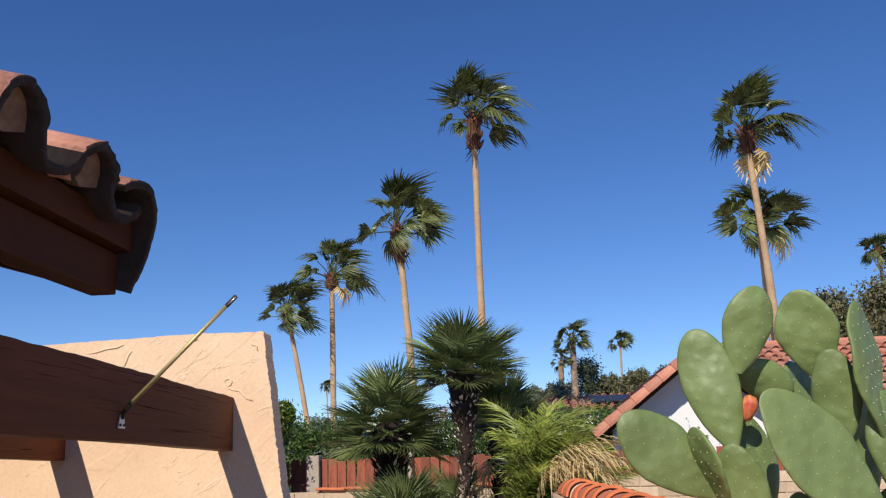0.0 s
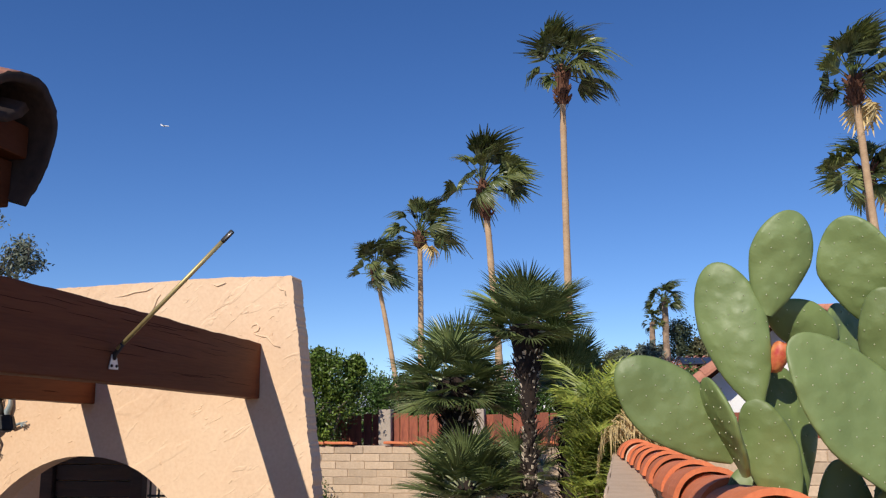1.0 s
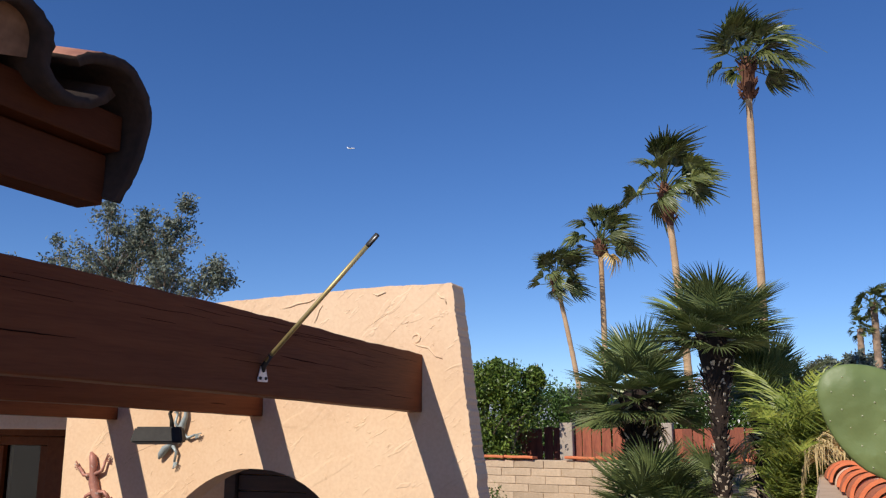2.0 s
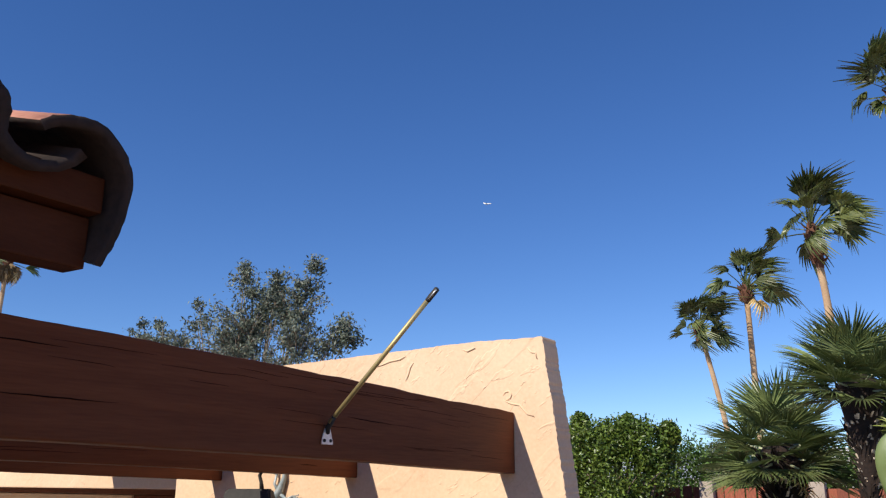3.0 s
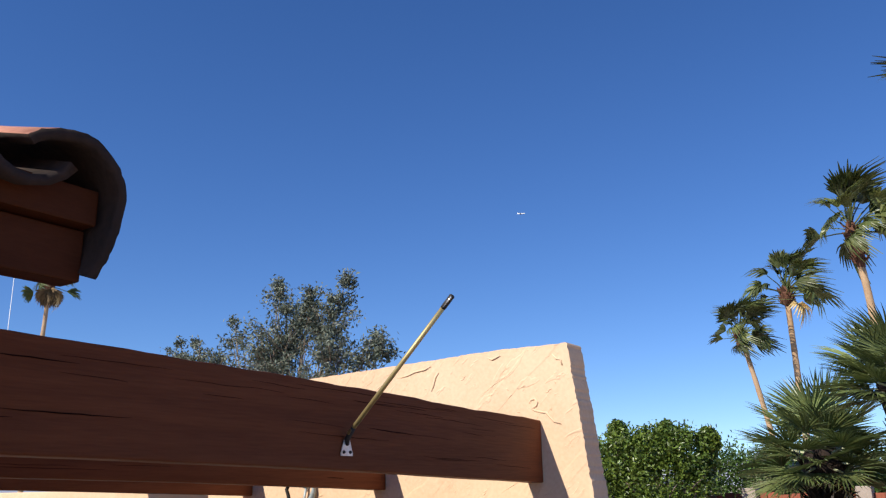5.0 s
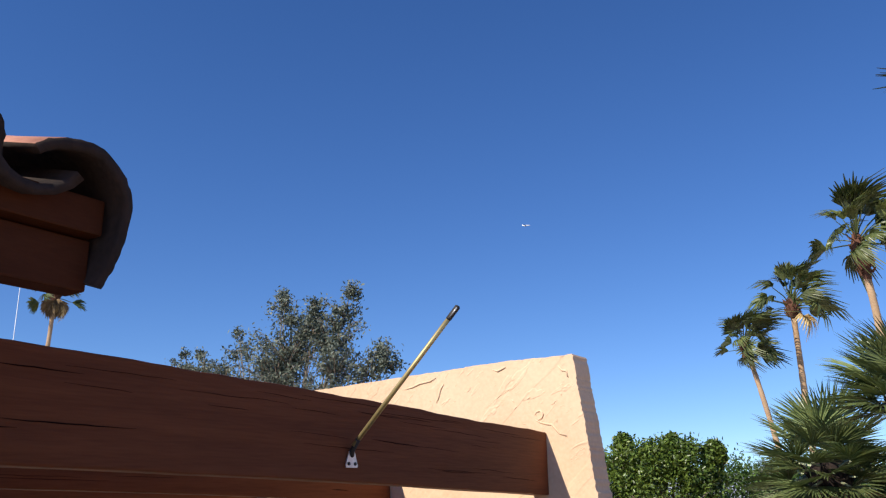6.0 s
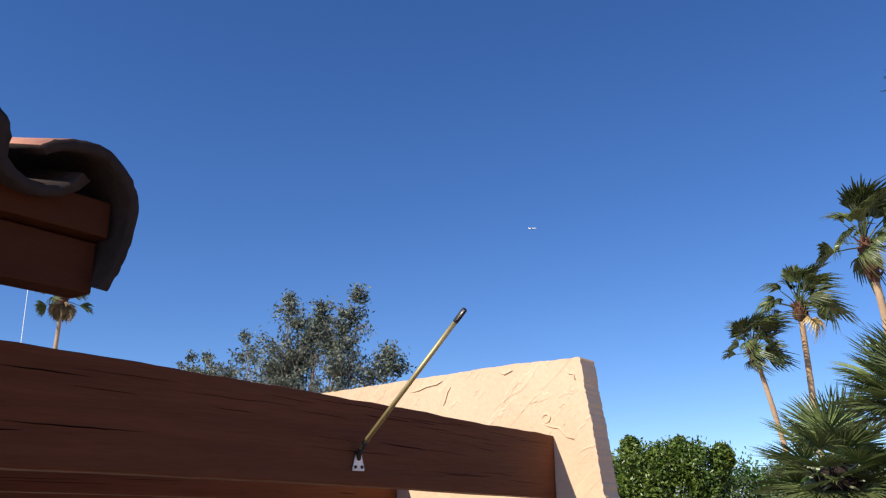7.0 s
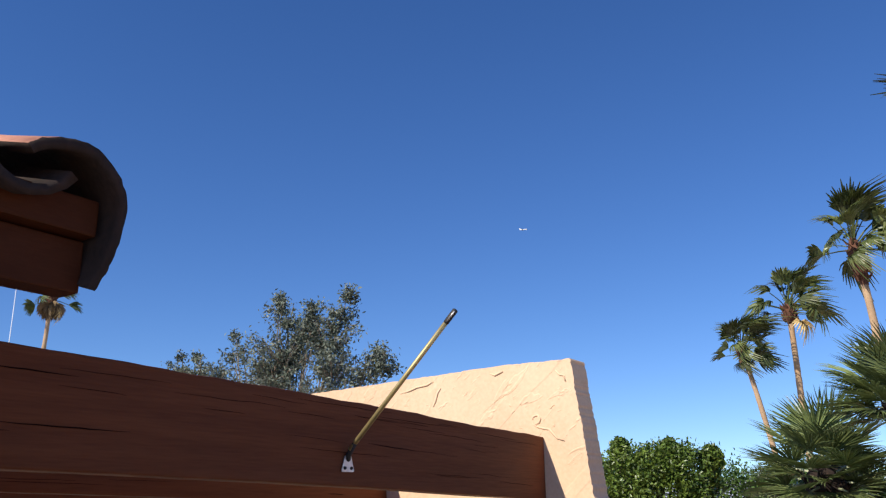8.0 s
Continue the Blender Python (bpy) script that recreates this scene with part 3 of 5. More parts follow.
# rake tiles: over the edge of the roof and down its side
def rake_tile(seed):
    # section across the roof's edge: y, z
    sec = [(-0.075, 0.070), (-0.055, 0.088), (-0.01, 0.101), (0.040, 0.103), (0.080, 0.084), (0.113, 0.049), (0.129, 0.016), (0.134, -0.030), (0.128, -0.081), (0.120, -0.115), (0.110, -0.143)]
    for _ in range(2):
        sec = sec[:1] + [((1 - w) * p[0] + w * q[0], (1 - w) * p[1] + w * q[1]) for p, q in zip(sec, sec[1:]) for w in (0.25, 0.75)] + sec[-1:]
    v, f = [], []
    m, n = 3, len(sec) - 1
    for j in range(m + 1):
        for sh in (0, 1):
            for i in range(n + 1):
                a, e = Vector(sec[max(i - 1, 0)]), Vector(sec[min(i + 1, n)])
                t = (e - a).normalized()
                q = Vector(sec[i]) * (1 - 0.04 * j / m) + sh * 0.019 * Vector((t.y, -t.x))
                p = Vector((-0.42 * j / m, q.x, q.y))
                v.append(p + 0.004 * noise.noise_vector(p * 11 + Vector((seed, 0, 0))) + 0.0022 * noise.noise_vector(p * 70 + Vector((seed, 0, 3))))
    w = n + 1
    idx = lambda j, s, i: (j * 2 + s) * w + i
    for j in range(m):
        for i in range(n):
            f.append((idx(j, 0, i + 1), idx(j, 0, i), idx(j + 1, 0, i), idx(j + 1, 0, i + 1)))
            f.append((idx(j, 1, i), idx(j, 1, i + 1), idx(j + 1, 1, i + 1), idx(j + 1, 1, i)))
        for i in (0, n):
            f.append((idx(j, 0, i), idx(j, 1, i), idx(j + 1, 1, i), idx(j + 1, 0, i)))
    for i in range(n):
        f.append((idx(0, 0, i), idx(0, 0, i + 1), idx(0, 1, i + 1), idx(0, 1, i)))
    me = data("rake_tile", v, f, SHADECLAY, True)
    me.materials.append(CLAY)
    # sunlit clay tone on the outer top, shade-darkened clay on the rest
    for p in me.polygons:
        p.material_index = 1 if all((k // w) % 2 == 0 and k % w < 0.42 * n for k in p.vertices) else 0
    return me


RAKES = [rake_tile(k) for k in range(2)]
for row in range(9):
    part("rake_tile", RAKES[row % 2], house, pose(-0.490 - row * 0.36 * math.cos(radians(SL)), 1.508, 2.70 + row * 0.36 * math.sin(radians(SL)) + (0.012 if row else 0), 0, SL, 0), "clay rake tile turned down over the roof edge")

# ---- cactus ----
def pad_width(s):
    """Half width along a pad: narrow foot, broad round top."""
    q = min(1.0, max(0.0, s)) ** 0.92
    return math.sqrt(max(0.0, 1 - (2 * q - 1) ** 2)) * (0.50 + 0.50 * min(1, s / 0.55) ** 0.8)


def pad_depth(s):
    """Half depth along a pad, rounded off at its top."""
    return (0.55 + 0.45 * math.sin(math.pi * min(1, 0.1 + 0.8 * s))) * math.sqrt(max(0.0, 1 - max(0.0, (s - 0.82) / 0.18) ** 2))


def pad_mesh(length, width, thick, seed):
    """An egg-shaped pad: base at the origin, growing along z, its faces towards y; and its rows of areoles."""
    v, f = [], []
    m, n = 22, 24
    for j in range(m + 1):
        s = 1 - (1 - j / m) ** 1.7
        w = pad_width(s)
        w *= width / 2 * (1 + 0.03 * math.sin(seed * 7 + s * 8))
        w = max(w, 0.016 if j == 0 else 0.0)
        th = pad_depth(s) * thick / 2 if 0 < s < 1 else (0.010 if j == 0 else 0.0)
        for i in range(n):
            a = 2 * math.pi * i / n
            p = Vector((w * math.cos(a), th * math.copysign(abs(math.sin(a)) ** 0.8, math.sin(a)), length * s))
            p.y += 0.012 * noise.noise(Vector((p.x * 9, seed * 3.1, p.z * 9))) + 0.05 * (p.x / max(width, 0.01)) ** 2 * math.sin(seed)
            v.append(p)
    for j in range(m):
        for i in range(n):
            f.append((j * n + i, j * n + (i + 1) % n, (j + 1) * n + (i + 1) % n, (j + 1) * n + i))
    skin = data("pad", v, f, PAD, True)
    v, f = [], []
    r = random.Random(seed)
    rows = int(length / 0.034)
    for j in range(1, rows):
        s = (j + 0.2) / rows
        w = pad_width(s) * width / 2
        th = pad_depth(s) * thick / 2
        k = int(w / 0.030)
        for i in range(-k, k + 1):
            x = (i + 0.5 * (j % 2)) * 0.032 + r.uniform(-0.003, 0.003)
            if abs(x) > w * 0.93:
                continue
            a = math.acos(max(-1, min(1, x / w)))
            for side in (-1, 1):
                y = side * th * math.sin(a) ** 0.8 + 0.012 * noise.noise(Vector((x * 9, seed * 3.1, length * s * 9))) + 0.05 * (x / width) ** 2 * math.sin(seed)
                b = len(v)
                c, q = Vector((x, y, length * s + r.uniform(-0.003, 0.003))), 0.0017
                v += [c + Vector((q, 0, 0)), c + Vector((0, 0, q * 1.4)), c - Vector((q, 0, 0)), c - Vector((0, 0, q * 1.4)), c + Vector((0, side * 0.0028, 0))]
                f += [(b, b + 1, b + 4), (b + 1, b + 2, b + 4), (b + 2, b + 3, b + 4), (b + 3, b, b + 4)]
    return skin, data("areoles", v, f, AREOLE)


cactus = thing("prickly_pear_cactus", (1.15, 2.35, 0), "tall prickly pear cactus with broad grey-green pads", "cactus")
BASE = Vector((1.15, 2.35, 0))


def pad(foot, top, width, yaw, thick=0.030, seed=1):
    """A pad from foot to top, turned by yaw round its own length; yaw 0 faces south."""
    foot, top = Vector(foot) - BASE, Vector(top) - BASE
    z = (top - foot).normalized()
    y = Vector((math.sin(radians(yaw)), math.cos(radians(yaw)), 0))
    y = (y - z * y.dot(z)).normalized()
    x = y.cross(z)
    m = Matrix.Translation(foot) @ Matrix((x, y, z)).transposed().to_4x4()
    skin, dots = pad_mesh((top - foot).length, width, thick, seed)
    ob = part("pad", skin, cactus, m)
    tagged(part("spine_dot", dots, ob, None, "pale spine dots"), kind="stuff")


UPPER_PADS = [
    ((0.966, 2.250, 2.158), (0.889, 2.280, 2.506), 0.172, 12),
    ((1.001, 2.270, 2.374), (1.078, 2.220, 2.617), 0.154, -10),
    ((0.905, 2.250, 2.035), (0.646, 2.200, 2.258), 0.188, -14),
    ((1.333, 2.180, 1.917), (1.027, 2.120, 2.308), 0.225, -16),
    ((1.261, 2.330, 2.349), (1.202, 2.280, 2.611), 0.180, 22),
    ((1.363, 2.200, 2.168), (1.301, 2.140, 2.550), 0.190, -46),
    ((1.277, 2.260, 2.155), (1.255, 2.220, 2.427), 0.139, 25),
    ((1.010, 2.320, 2.398), (1.184, 2.360, 2.314), 0.128, 30),
]
MIDDLE_PADS = [
    ((1.028, 2.270, 1.900), (0.954, 2.250, 2.174), 0.135, 20),
    ((0.925, 2.220, 2.000), (0.842, 2.170, 2.222), 0.160, 72),
    ((1.222, 2.380, 2.206), (1.210, 2.420, 2.413), 0.165, -40),
    ((1.060, 2.330, 1.930), (1.050, 2.380, 2.254), 0.165, -35),
    ((1.353, 2.300, 2.027), (1.338, 2.300, 2.314), 0.156, -30),
    ((1.400, 2.210, 2.000), (1.376, 2.200, 2.306), 0.150, -15),
    ((0.962, 2.360, 2.300), (1.010, 2.360, 2.475), 0.090, 0),
]
LOWER_PADS = [
    ((1.150, 2.30, 1.55), (1.040, 2.28, 1.93), 0.20, 10),
    ((1.180, 2.32, 1.55), (1.280, 2.24, 2.00), 0.21, -10),
    ((1.020, 2.42, 1.75), (0.960, 2.50, 2.00), 0.15, 10),
    ((1.150, 2.35, 1.18), (1.160, 2.31, 1.62), 0.22, 5),
    ((1.150, 2.35, 0.80), (1.155, 2.35, 1.25), 0.20, -5),
    ((1.330, 2.30, 1.70), (1.430, 2.26, 2.05), 0.19, 8),
    ((1.200, 2.34, 1.40), (1.340, 2.31, 1.74), 0.19, 0),
    ((1.175, 2.34, 1.58), (1.165, 2.36, 2.03), 0.16, 8),
    ((1.240, 2.35, 1.58), (1.285, 2.38, 2.05), 0.19, -40),
]
for k, (a, b, w, yaw) in enumerate(UPPER_PADS + MIDDLE_PADS + LOWER_PADS):
    pad(a, b, w, yaw, 0.034 if k > 12 else 0.027, k + 1)
v, f = [], []
tube(v, f, [(0, 0, 0), (0.01, 0.01, 0.4), (0, 0, 0.85)], [0.11, 0.085, 0.07], 12)
part("trunk", data("trunk", v, f, BARK, True), cactus, None, "corky grey cactus trunk")


def fruit(at, tilt):
    v, f = [], []
    tube(v, f, [(0, 0, 0), (0, 0, 0.010), (0, 0, 0.024), (0, 0, 0.040), (0, 0, 0.056), (0, 0, 0.068), (0, 0, 0.075), (0, 0, 0.070)], [0.008, 0.016, 0.022, 0.024, 0.023, 0.019, 0.014, 0.005], 16)
    v = [p + 0.0035 * noise.noise_vector(p * 75) for p in v]
    part("fruit", data("fruit", v, f, FRUIT, True), cactus, Matrix.Translation(Vector(at) - BASE) @ pose(0, 0, 0, tilt, 20, 0), "ripe red and orange fruit")


fruit((1.010, 2.27, 2.235), 12)
fruit((0.99, 2.42, 2.15), -8)

# ---- palms ----
def fan_leaf(name, mat, petiole, radius, nseg, width, droop, cup, arc, seed, tip=0.06, stalk=None, crease=0.7):
    """One fan leaf: a stalk along y, then folded fingers spread in a fan; local z is its upper side."""
    r = random.Random(seed)
    v, f = [], []
    tube(v, f, [(0, 0, 0), (0, petiole * 0.5, petiole * 0.05), (0, petiole, 0)], [0.014 * radius / 0.45, 0.011 * radius / 0.45, 0.009 * radius / 0.45], 4, False)
    o = Vector((0, petiole, 0))
    for k in range(nseg):
        a = radians(-arc / 2 + arc * k / (nseg - 1) + r.uniform(-1.5, 1.5))
        d = Vector((math.sin(a), math.cos(a), 0))
        side = Vector((math.cos(a), -math.sin(a), 0))
        L = radius * (1 - 0.28 * abs(a / radians(arc / 2)) ** 2) * r.uniform(0.90 if tip < 0.1 else 0.72, 1.06)
        lift = cup * abs(math.sin(a)) + r.uniform(-0.05, 0.05)
        rows = ((0.05, 0.15), (0.45, 1.0), (0.75, max(0.62, tip * 1.6)), (1.0, tip))
        b = len(v)
        for s, w in rows:
            c = o + d * (L * s) + Vector((0, 0, L * (lift * s - droop * s * s * s * r.uniform(0.8, 1.25))))
            h = width * w * 0.5
            v += [c - side * h + Vector((0, 0, h * crease)), c, c + side * h + Vector((0, 0, h * crease))]
        for j in range(len(rows) - 1):
            p = b + j * 3
            f += [(p, p + 1, p + 4, p + 3), (p + 1, p + 2, p + 5, p + 4)]
    me = data(name, v, f, mat, False)
    if stalk:
        me.materials.append(stalk)
        for p in me.polygons[:8]:
            p.material_index = 1
    return me


def leaf_pose(at, azim, elev, roll=0.0, s=1.0):
    """A leaf that points along azim (degrees from east) and elev."""
    m = Matrix.Rotation(radians(azim - 90), 4, "Z") @ Matrix.Rotation(radians(elev), 4, "X") @ Matrix.Rotation(radians(roll), 4, "Y")
    return Matrix.Translation(at) @ m @ Matrix.Scale(s, 4)


TALL = [fan_leaf("leaf", PALMLEAF, 0.88, 0.84, 22, 0.105, 0.34 + 0.17 * k, 0.85 - 0.12 * k, 74 + 16 * k, k, tip=0.16, crease=0.35) for k in range(5)]
TALLDRY = [fan_leaf("dry_leaf", DRYLEAF, 0.55, 0.75, 16, 0.12, 0.9, 0.5, 170, 20 + k) for k in range(2)]


def blown(name, src, m, s, wind):
    """A leaf turned by m, its tips bent to the east by the wind and down by their weight."""
    v = []
    for q in src.vertices:
        p = m @ q.co
        t = max(0.0, p.length / s - 0.6)
        v.append(p + Vector((wind * t * t * 1.8, 0.25 * wind * t, -(0.04 + 0.35 * wind) * t * t)) * s)
    return data(name, v, [tuple(p.vertices) for p in src.polygons], src.materials[0])


def tall_palm(neck, base, s, seed, label, dry=0, trunk_r=0.112, n=29, sheath=1.2, hang=0, bark=PALMTRUNK):
    """neck: where the leaf stalks spring; base: a point half way up the trunk."""
    r = random.Random(seed)
    neck, base = Vector(neck), Vector(base)
    low = base + (base - neck) * (base.z / max(neck.z - base.z, 0.1)) * 0.55
    low.z = -0.1
    tree = thing("palm_tree", low, label, "palm tree", "tall fan palms")
    v, f = [], []
    pts, rad = [], []
    for i in range(61):
        u = i / 60
        a, b, c = low, base, neck
        p = a * (1 - u) ** 2 + (b * 2 - (a + c) * 0.5) * 2 * u * (1 - u) + c * u ** 2
        pts.append(p - low + Vector((0.05 * noise.noise((seed, u * 7, 0)), 0.05 * noise.noise((0, seed, u * 7)), 0)) * (1 - u) * min(1, u * 9))
        rad.append(trunk_r * s * (1.25 - 0.42 * u + 0.35 * max(0, 0.12 - u) * 5) * (1 + 0.07 * r.uniform(-1, 1)))
    tube(v, f, pts, rad, 12)
    part("trunk", data("trunk", v, f, bark, True), tree)
    top = neck - low
    up = (pts[-1] - pts[-2]).normalized()
    v, f = [], []
    tube(v, f, [top - up * sheath * s, top - up * sheath * 0.55 * s, top - up * sheath * 0.2 * s, top + up * 0.15 * s], [trunk_r * 0.95 * s, 0.20 * s, 0.23 * s, 0.10 * s], 10)
    for k in range(60):
        a, h = r.uniform(0, 6.28), -sheath * r.uniform(0.0, 0.95)
        q = top + up * h * s + Vector((math.cos(a), math.sin(a), 0)) * 0.17 * s
        tube(v, f, [q, q + Vector((math.cos(a) * 0.13, math.sin(a) * 0.13, 0.16)) * s], [0.045 * s, 0.018 * s], 4)
    part("crown_sheath", data("crown_sheath", v, f, PALMNECK), tree, None, "brown old leaf bases")
    for k in range(n):
        u = k / n
        el = 86 - 108 * u ** 1.1 + r.uniform(-9, 9)
        az = k * 137.5 + r.uniform(-30, 30)
        d = Vector((math.cos(radians(az)) * math.cos(radians(el)) + 0.16, math.sin(radians(az)) * math.cos(radians(el)), math.sin(radians(el))))
        az, el = math.degrees(math.atan2(d.y, d.x)), math.degrees(math.atan2(d.z, math.hypot(d.x, d.y)))
        size = s * r.uniform(0.80, 1.12) * (1.06 if el > 40 else 0.94)
        part("leaf", blown("leaf", r.choice(TALL), leaf_pose(Vector((0, 0, 0)), az, el, r.uniform(-75, 75), size), s, r.uniform(0.02, 0.16)), tree, Matrix.Translation(top - up * 0.22 * s * u))
    for k in range(dry):
        part("dry_leaf", r.choice(TALLDRY), tree, leaf_pose(top - up * 0.25 * s, r.uniform(-25, 80), r.uniform(-65, -25), r.uniform(-30, 30), s * r.uniform(0.8, 1.1)), "dry yellowed leaf")
    for k in range(hang):
        part("hanging_leaf", r.choice(TALLBROWN), tree, leaf_pose(top - up * 0.35 * s, k * 137.5, r.uniform(-84, -70), r.uniform(-40, 40), s * r.uniform(0.9, 1.15)), "dead brown hanging leaf")
    return tree


DEADLEAF = material("dead_palm_leaf", (0.13, 0.085, 0.045), (0.27, 0.19, 0.10), 3, 0.85, 0.0, 30, spread=0.3)
TALLBROWN = [fan_leaf("hanging_leaf", DEADLEAF, 0.35, 0.95, 14, 0.13, 0.2, 0.6, 120, 70 + k) for k in range(2)]
tall_palm((-11.06, 45, 9.60), (-9.95, 45, 3.8), 1.18, 1, "tall leaning fan palm with wind-blown crown", sheath=0.9)
tall_palm((-9.0, 47, 11.9), (-8.93, 47, 5.2), 1.42, 2, "tall straight fan palm with wind-blown crown", sheath=0.6, dry=1, n=27)
tall_palm((-3.57, 33, 10.95), (-3.17, 33, 5.95), 1.20, 3, "tall fan palm with a slightly bent trunk", sheath=1.3)
tall_palm((-0.25, 31, 14.7), (-0.29, 31, 4.8), 1.22, 4, "very tall slender fan palm with pale trunk", sheath=1.15)
tall_palm((9.36, 29, 12.79), (9.65, 29, 5.4), 1.15, 5, "very tall fan palm with yellowed lower leaves", dry=2, sheath=0.8)
tall_palm((10.08, 31, 9.54), (10.09, 31, 7.2), 1.18, 6, "fan palm standing behind a taller one", dry=2, sheath=0.7)
tall_palm((4.59, 50, 8.12), (4.56, 50, 5.0), 0.72, 7, "distant palm with a rough brown trunk", trunk_r=0.27, sheath=0.5, bark=ROUGHTRUNK)
tall_palm((3.85, 50, 6.84), (3.78, 50, 4.9), 0.5, 8, "distant short palm with a rough brown trunk", trunk_r=0.34, sheath=0.5, bark=ROUGHTRUNK)
tall_palm((9.42, 65, 9.19), (9.36, 65, 7.2), 0.75, 9, "distant small fan palm", sheath=0.5)
tall_palm((-22.2, 110, 10.0), (-22.1, 110, 8.9), 0.75, 10, "very distant small fan palm")
tall_palm((20.36, 45, 11.15), (20.4, 45, 9.8), 0.8, 11, "distant fan palm beyond the trees")
tall_palm((-40, 24.80, 12.45), (-40, 24.67, 10.3), 0.95, 12, "distant palm with a skirt of dry leaves", dry=2, n=13, hang=18, sheath=0.6)

STIFF = [fan_leaf("leaf", FANLEAF, 0.33, 0.45, 44, 0.021, 0.06 + 0.03 * k, 0.10 + 0.06 * k, 190 + 12 * k, 40 + k, stalk=PETIOLE) for k in range(4)]
STIFFDRY = [fan_leaf("dry_leaf", DRYLEAF, 0.22, 0.38, 20, 0.022, 0.35, 0.35, 220, 60 + k) for k in range(2)]


def fan_palm(base, neck, s, leaves, seed, label, r_top=0.19, r_low=0.115, low_el=-35, stubs=260, dry=3, crest=76):
    r = random.Random(seed)
    base, neck = Vector(base), Vector(neck)
    tree = thing("fan_palm", base, label, "palm", "garden fan palms")
    top = neck - base
    v, f = [], []
    pts = [top * u + 0.03 * noise.noise_vector(Vector((seed, u * 3, 0))) for u in steps(0, 1, 12)]
    rad = [(r_low + (r_top - r_low) * max(0, u - 0.76) / 0.24) * s for u in steps(0, 1, 12)]
    tube(v, f, pts + [top + Vector((0, 0, 0.07)) * s, top + Vector((0, 0, 0.16)) * s], rad + [r_top * 0.75 * s, r_top * 0.25 * s], 14)
    trunk = part("trunk", data("trunk", v, f, FIBRE, True), tree)
    v, f = [], []
    for k in range(stubs):
        u, a = r.random() ** 0.9 * 0.92, r.uniform(0, 6.283)
        R = (r_low + (r_top - r_low) * max(0, u - 0.76) / 0.24) * s
        o, t = Vector((math.cos(a), math.sin(a), 0)), Vector((-math.sin(a), math.cos(a), 0))
        c = top * u + o * (R - 0.01)
        w, L = r.uniform(0.006, 0.017) * s, r.uniform(0.016, 0.050) * s
        tipv = c + o * L * r.uniform(0.35, 0.9) + Vector((0, 0, L)) + t * L * r.uniform(-0.4, 0.4)
        b = len(v)
        v += [c - t * w, c + t * w, tipv + t * w * 0.8, tipv - t * w * 0.8, c - t * w + o * 0.012, c + t * w + o * 0.012, tipv + t * w * 0.7 + o * 0.01, tipv - t * w * 0.7 + o * 0.01]
        f += [(b + 4, b + 5, b + 6, b + 7), (b + 3, b + 2, b + 1, b), (b, b + 1, b + 5, b + 4), (b + 1, b + 2, b + 6, b + 5), (b + 2, b + 3, b + 7, b + 6), (b + 3, b, b + 4, b + 7)]
    tagged(part("husk", data("husk", v, f, STUB), trunk, None, "pale cut leaf stubs"), kind="stuff")
    v, f = [], []
    for k in range(340):
        u, a = r.uniform(0.12, 1.0), r.uniform(0, 6.283)
        o = Vector((math.cos(a), math.sin(a), 0))
        R = (r_low + (r_top - r_low) * max(0, u - 0.76) / 0.24) * s
        q = top * u + o * (R - 0.015)
        tube(v, f, [q, q + o * r.uniform(0.02, 0.06) * s + Vector((0, 0, 0.06)), q + o * r.uniform(0.03, 0.11) * s + Vector((0, 0, r.uniform(0.06, 0.15)))], [0.014, 0.010, 0.003], 4)
    tagged(part("old_sheath", data("old_sheath", v, f, FIBRE), trunk, None, "dark fibrous leaf sheath"), kind="stuff")
    for k in range(leaves):
        u = k / leaves
        el = crest - (crest - low_el) * u ** 0.68 + r.uniform(-7, 7)
        az = k * 137.5 + r.uniform(-12, 12)
        part("leaf", r.choice(STIFF), tree, leaf_pose(top + Vector((0, 0, 0.06 - 0.16 * u)) * s, az, el, r.uniform(-25, 25), s * r.uniform(0.85, 1.12)))
    for k in range(dry):
        part("dry_leaf", r.choice(STIFFDRY), tree, leaf_pose(top - Vector((0, 0, 0.1)), r.uniform(0, 360), r.uniform(-60, -25), 0, s), "dry straw-coloured leaf")
    return tree


fan_palm((-0.10, 8.78, 0), (-0.07, 8.78, 2.94), 0.93, 38, 1, "fan palm with a dark shaggy trunk and pale leaf stubs", low_el=-4, crest=68, stubs=460, r_top=0.20, r_low=0.062, dry=0)
fan_palm((-1.02, 10.3, 0), (-1.05, 10.3, 2.42), 1.13, 36, 2, "fan palm with drooping grey-green leaves", r_top=0.20, r_low=0.15, low_el=-22, stubs=420, dry=1, crest=72)
fan_palm((-0.74, 8.95, 0), (-0.74, 8.95, 1.30), 0.98, 32, 3, "low bushy fan palm before the back wall", r_top=0.13, r_low=0.12, low_el=5, stubs=60, dry=1)
fan_palm((0.33, 9.6, 0), (0.31, 9.6, 2.28), 1.05, 20, 4, "upright fan palm behind a taller one", r_top=0.14, r_low=0.12, low_el=32, crest=84, stubs=120)
fan_palm((-0.30, 9.8, 0), (-0.28, 9.8, 1.45), 0.85, 14, 5, "small fan palm in the shade of its neighbours", r_top=0.13, r_low=0.12, low_el=-10, stubs=80)


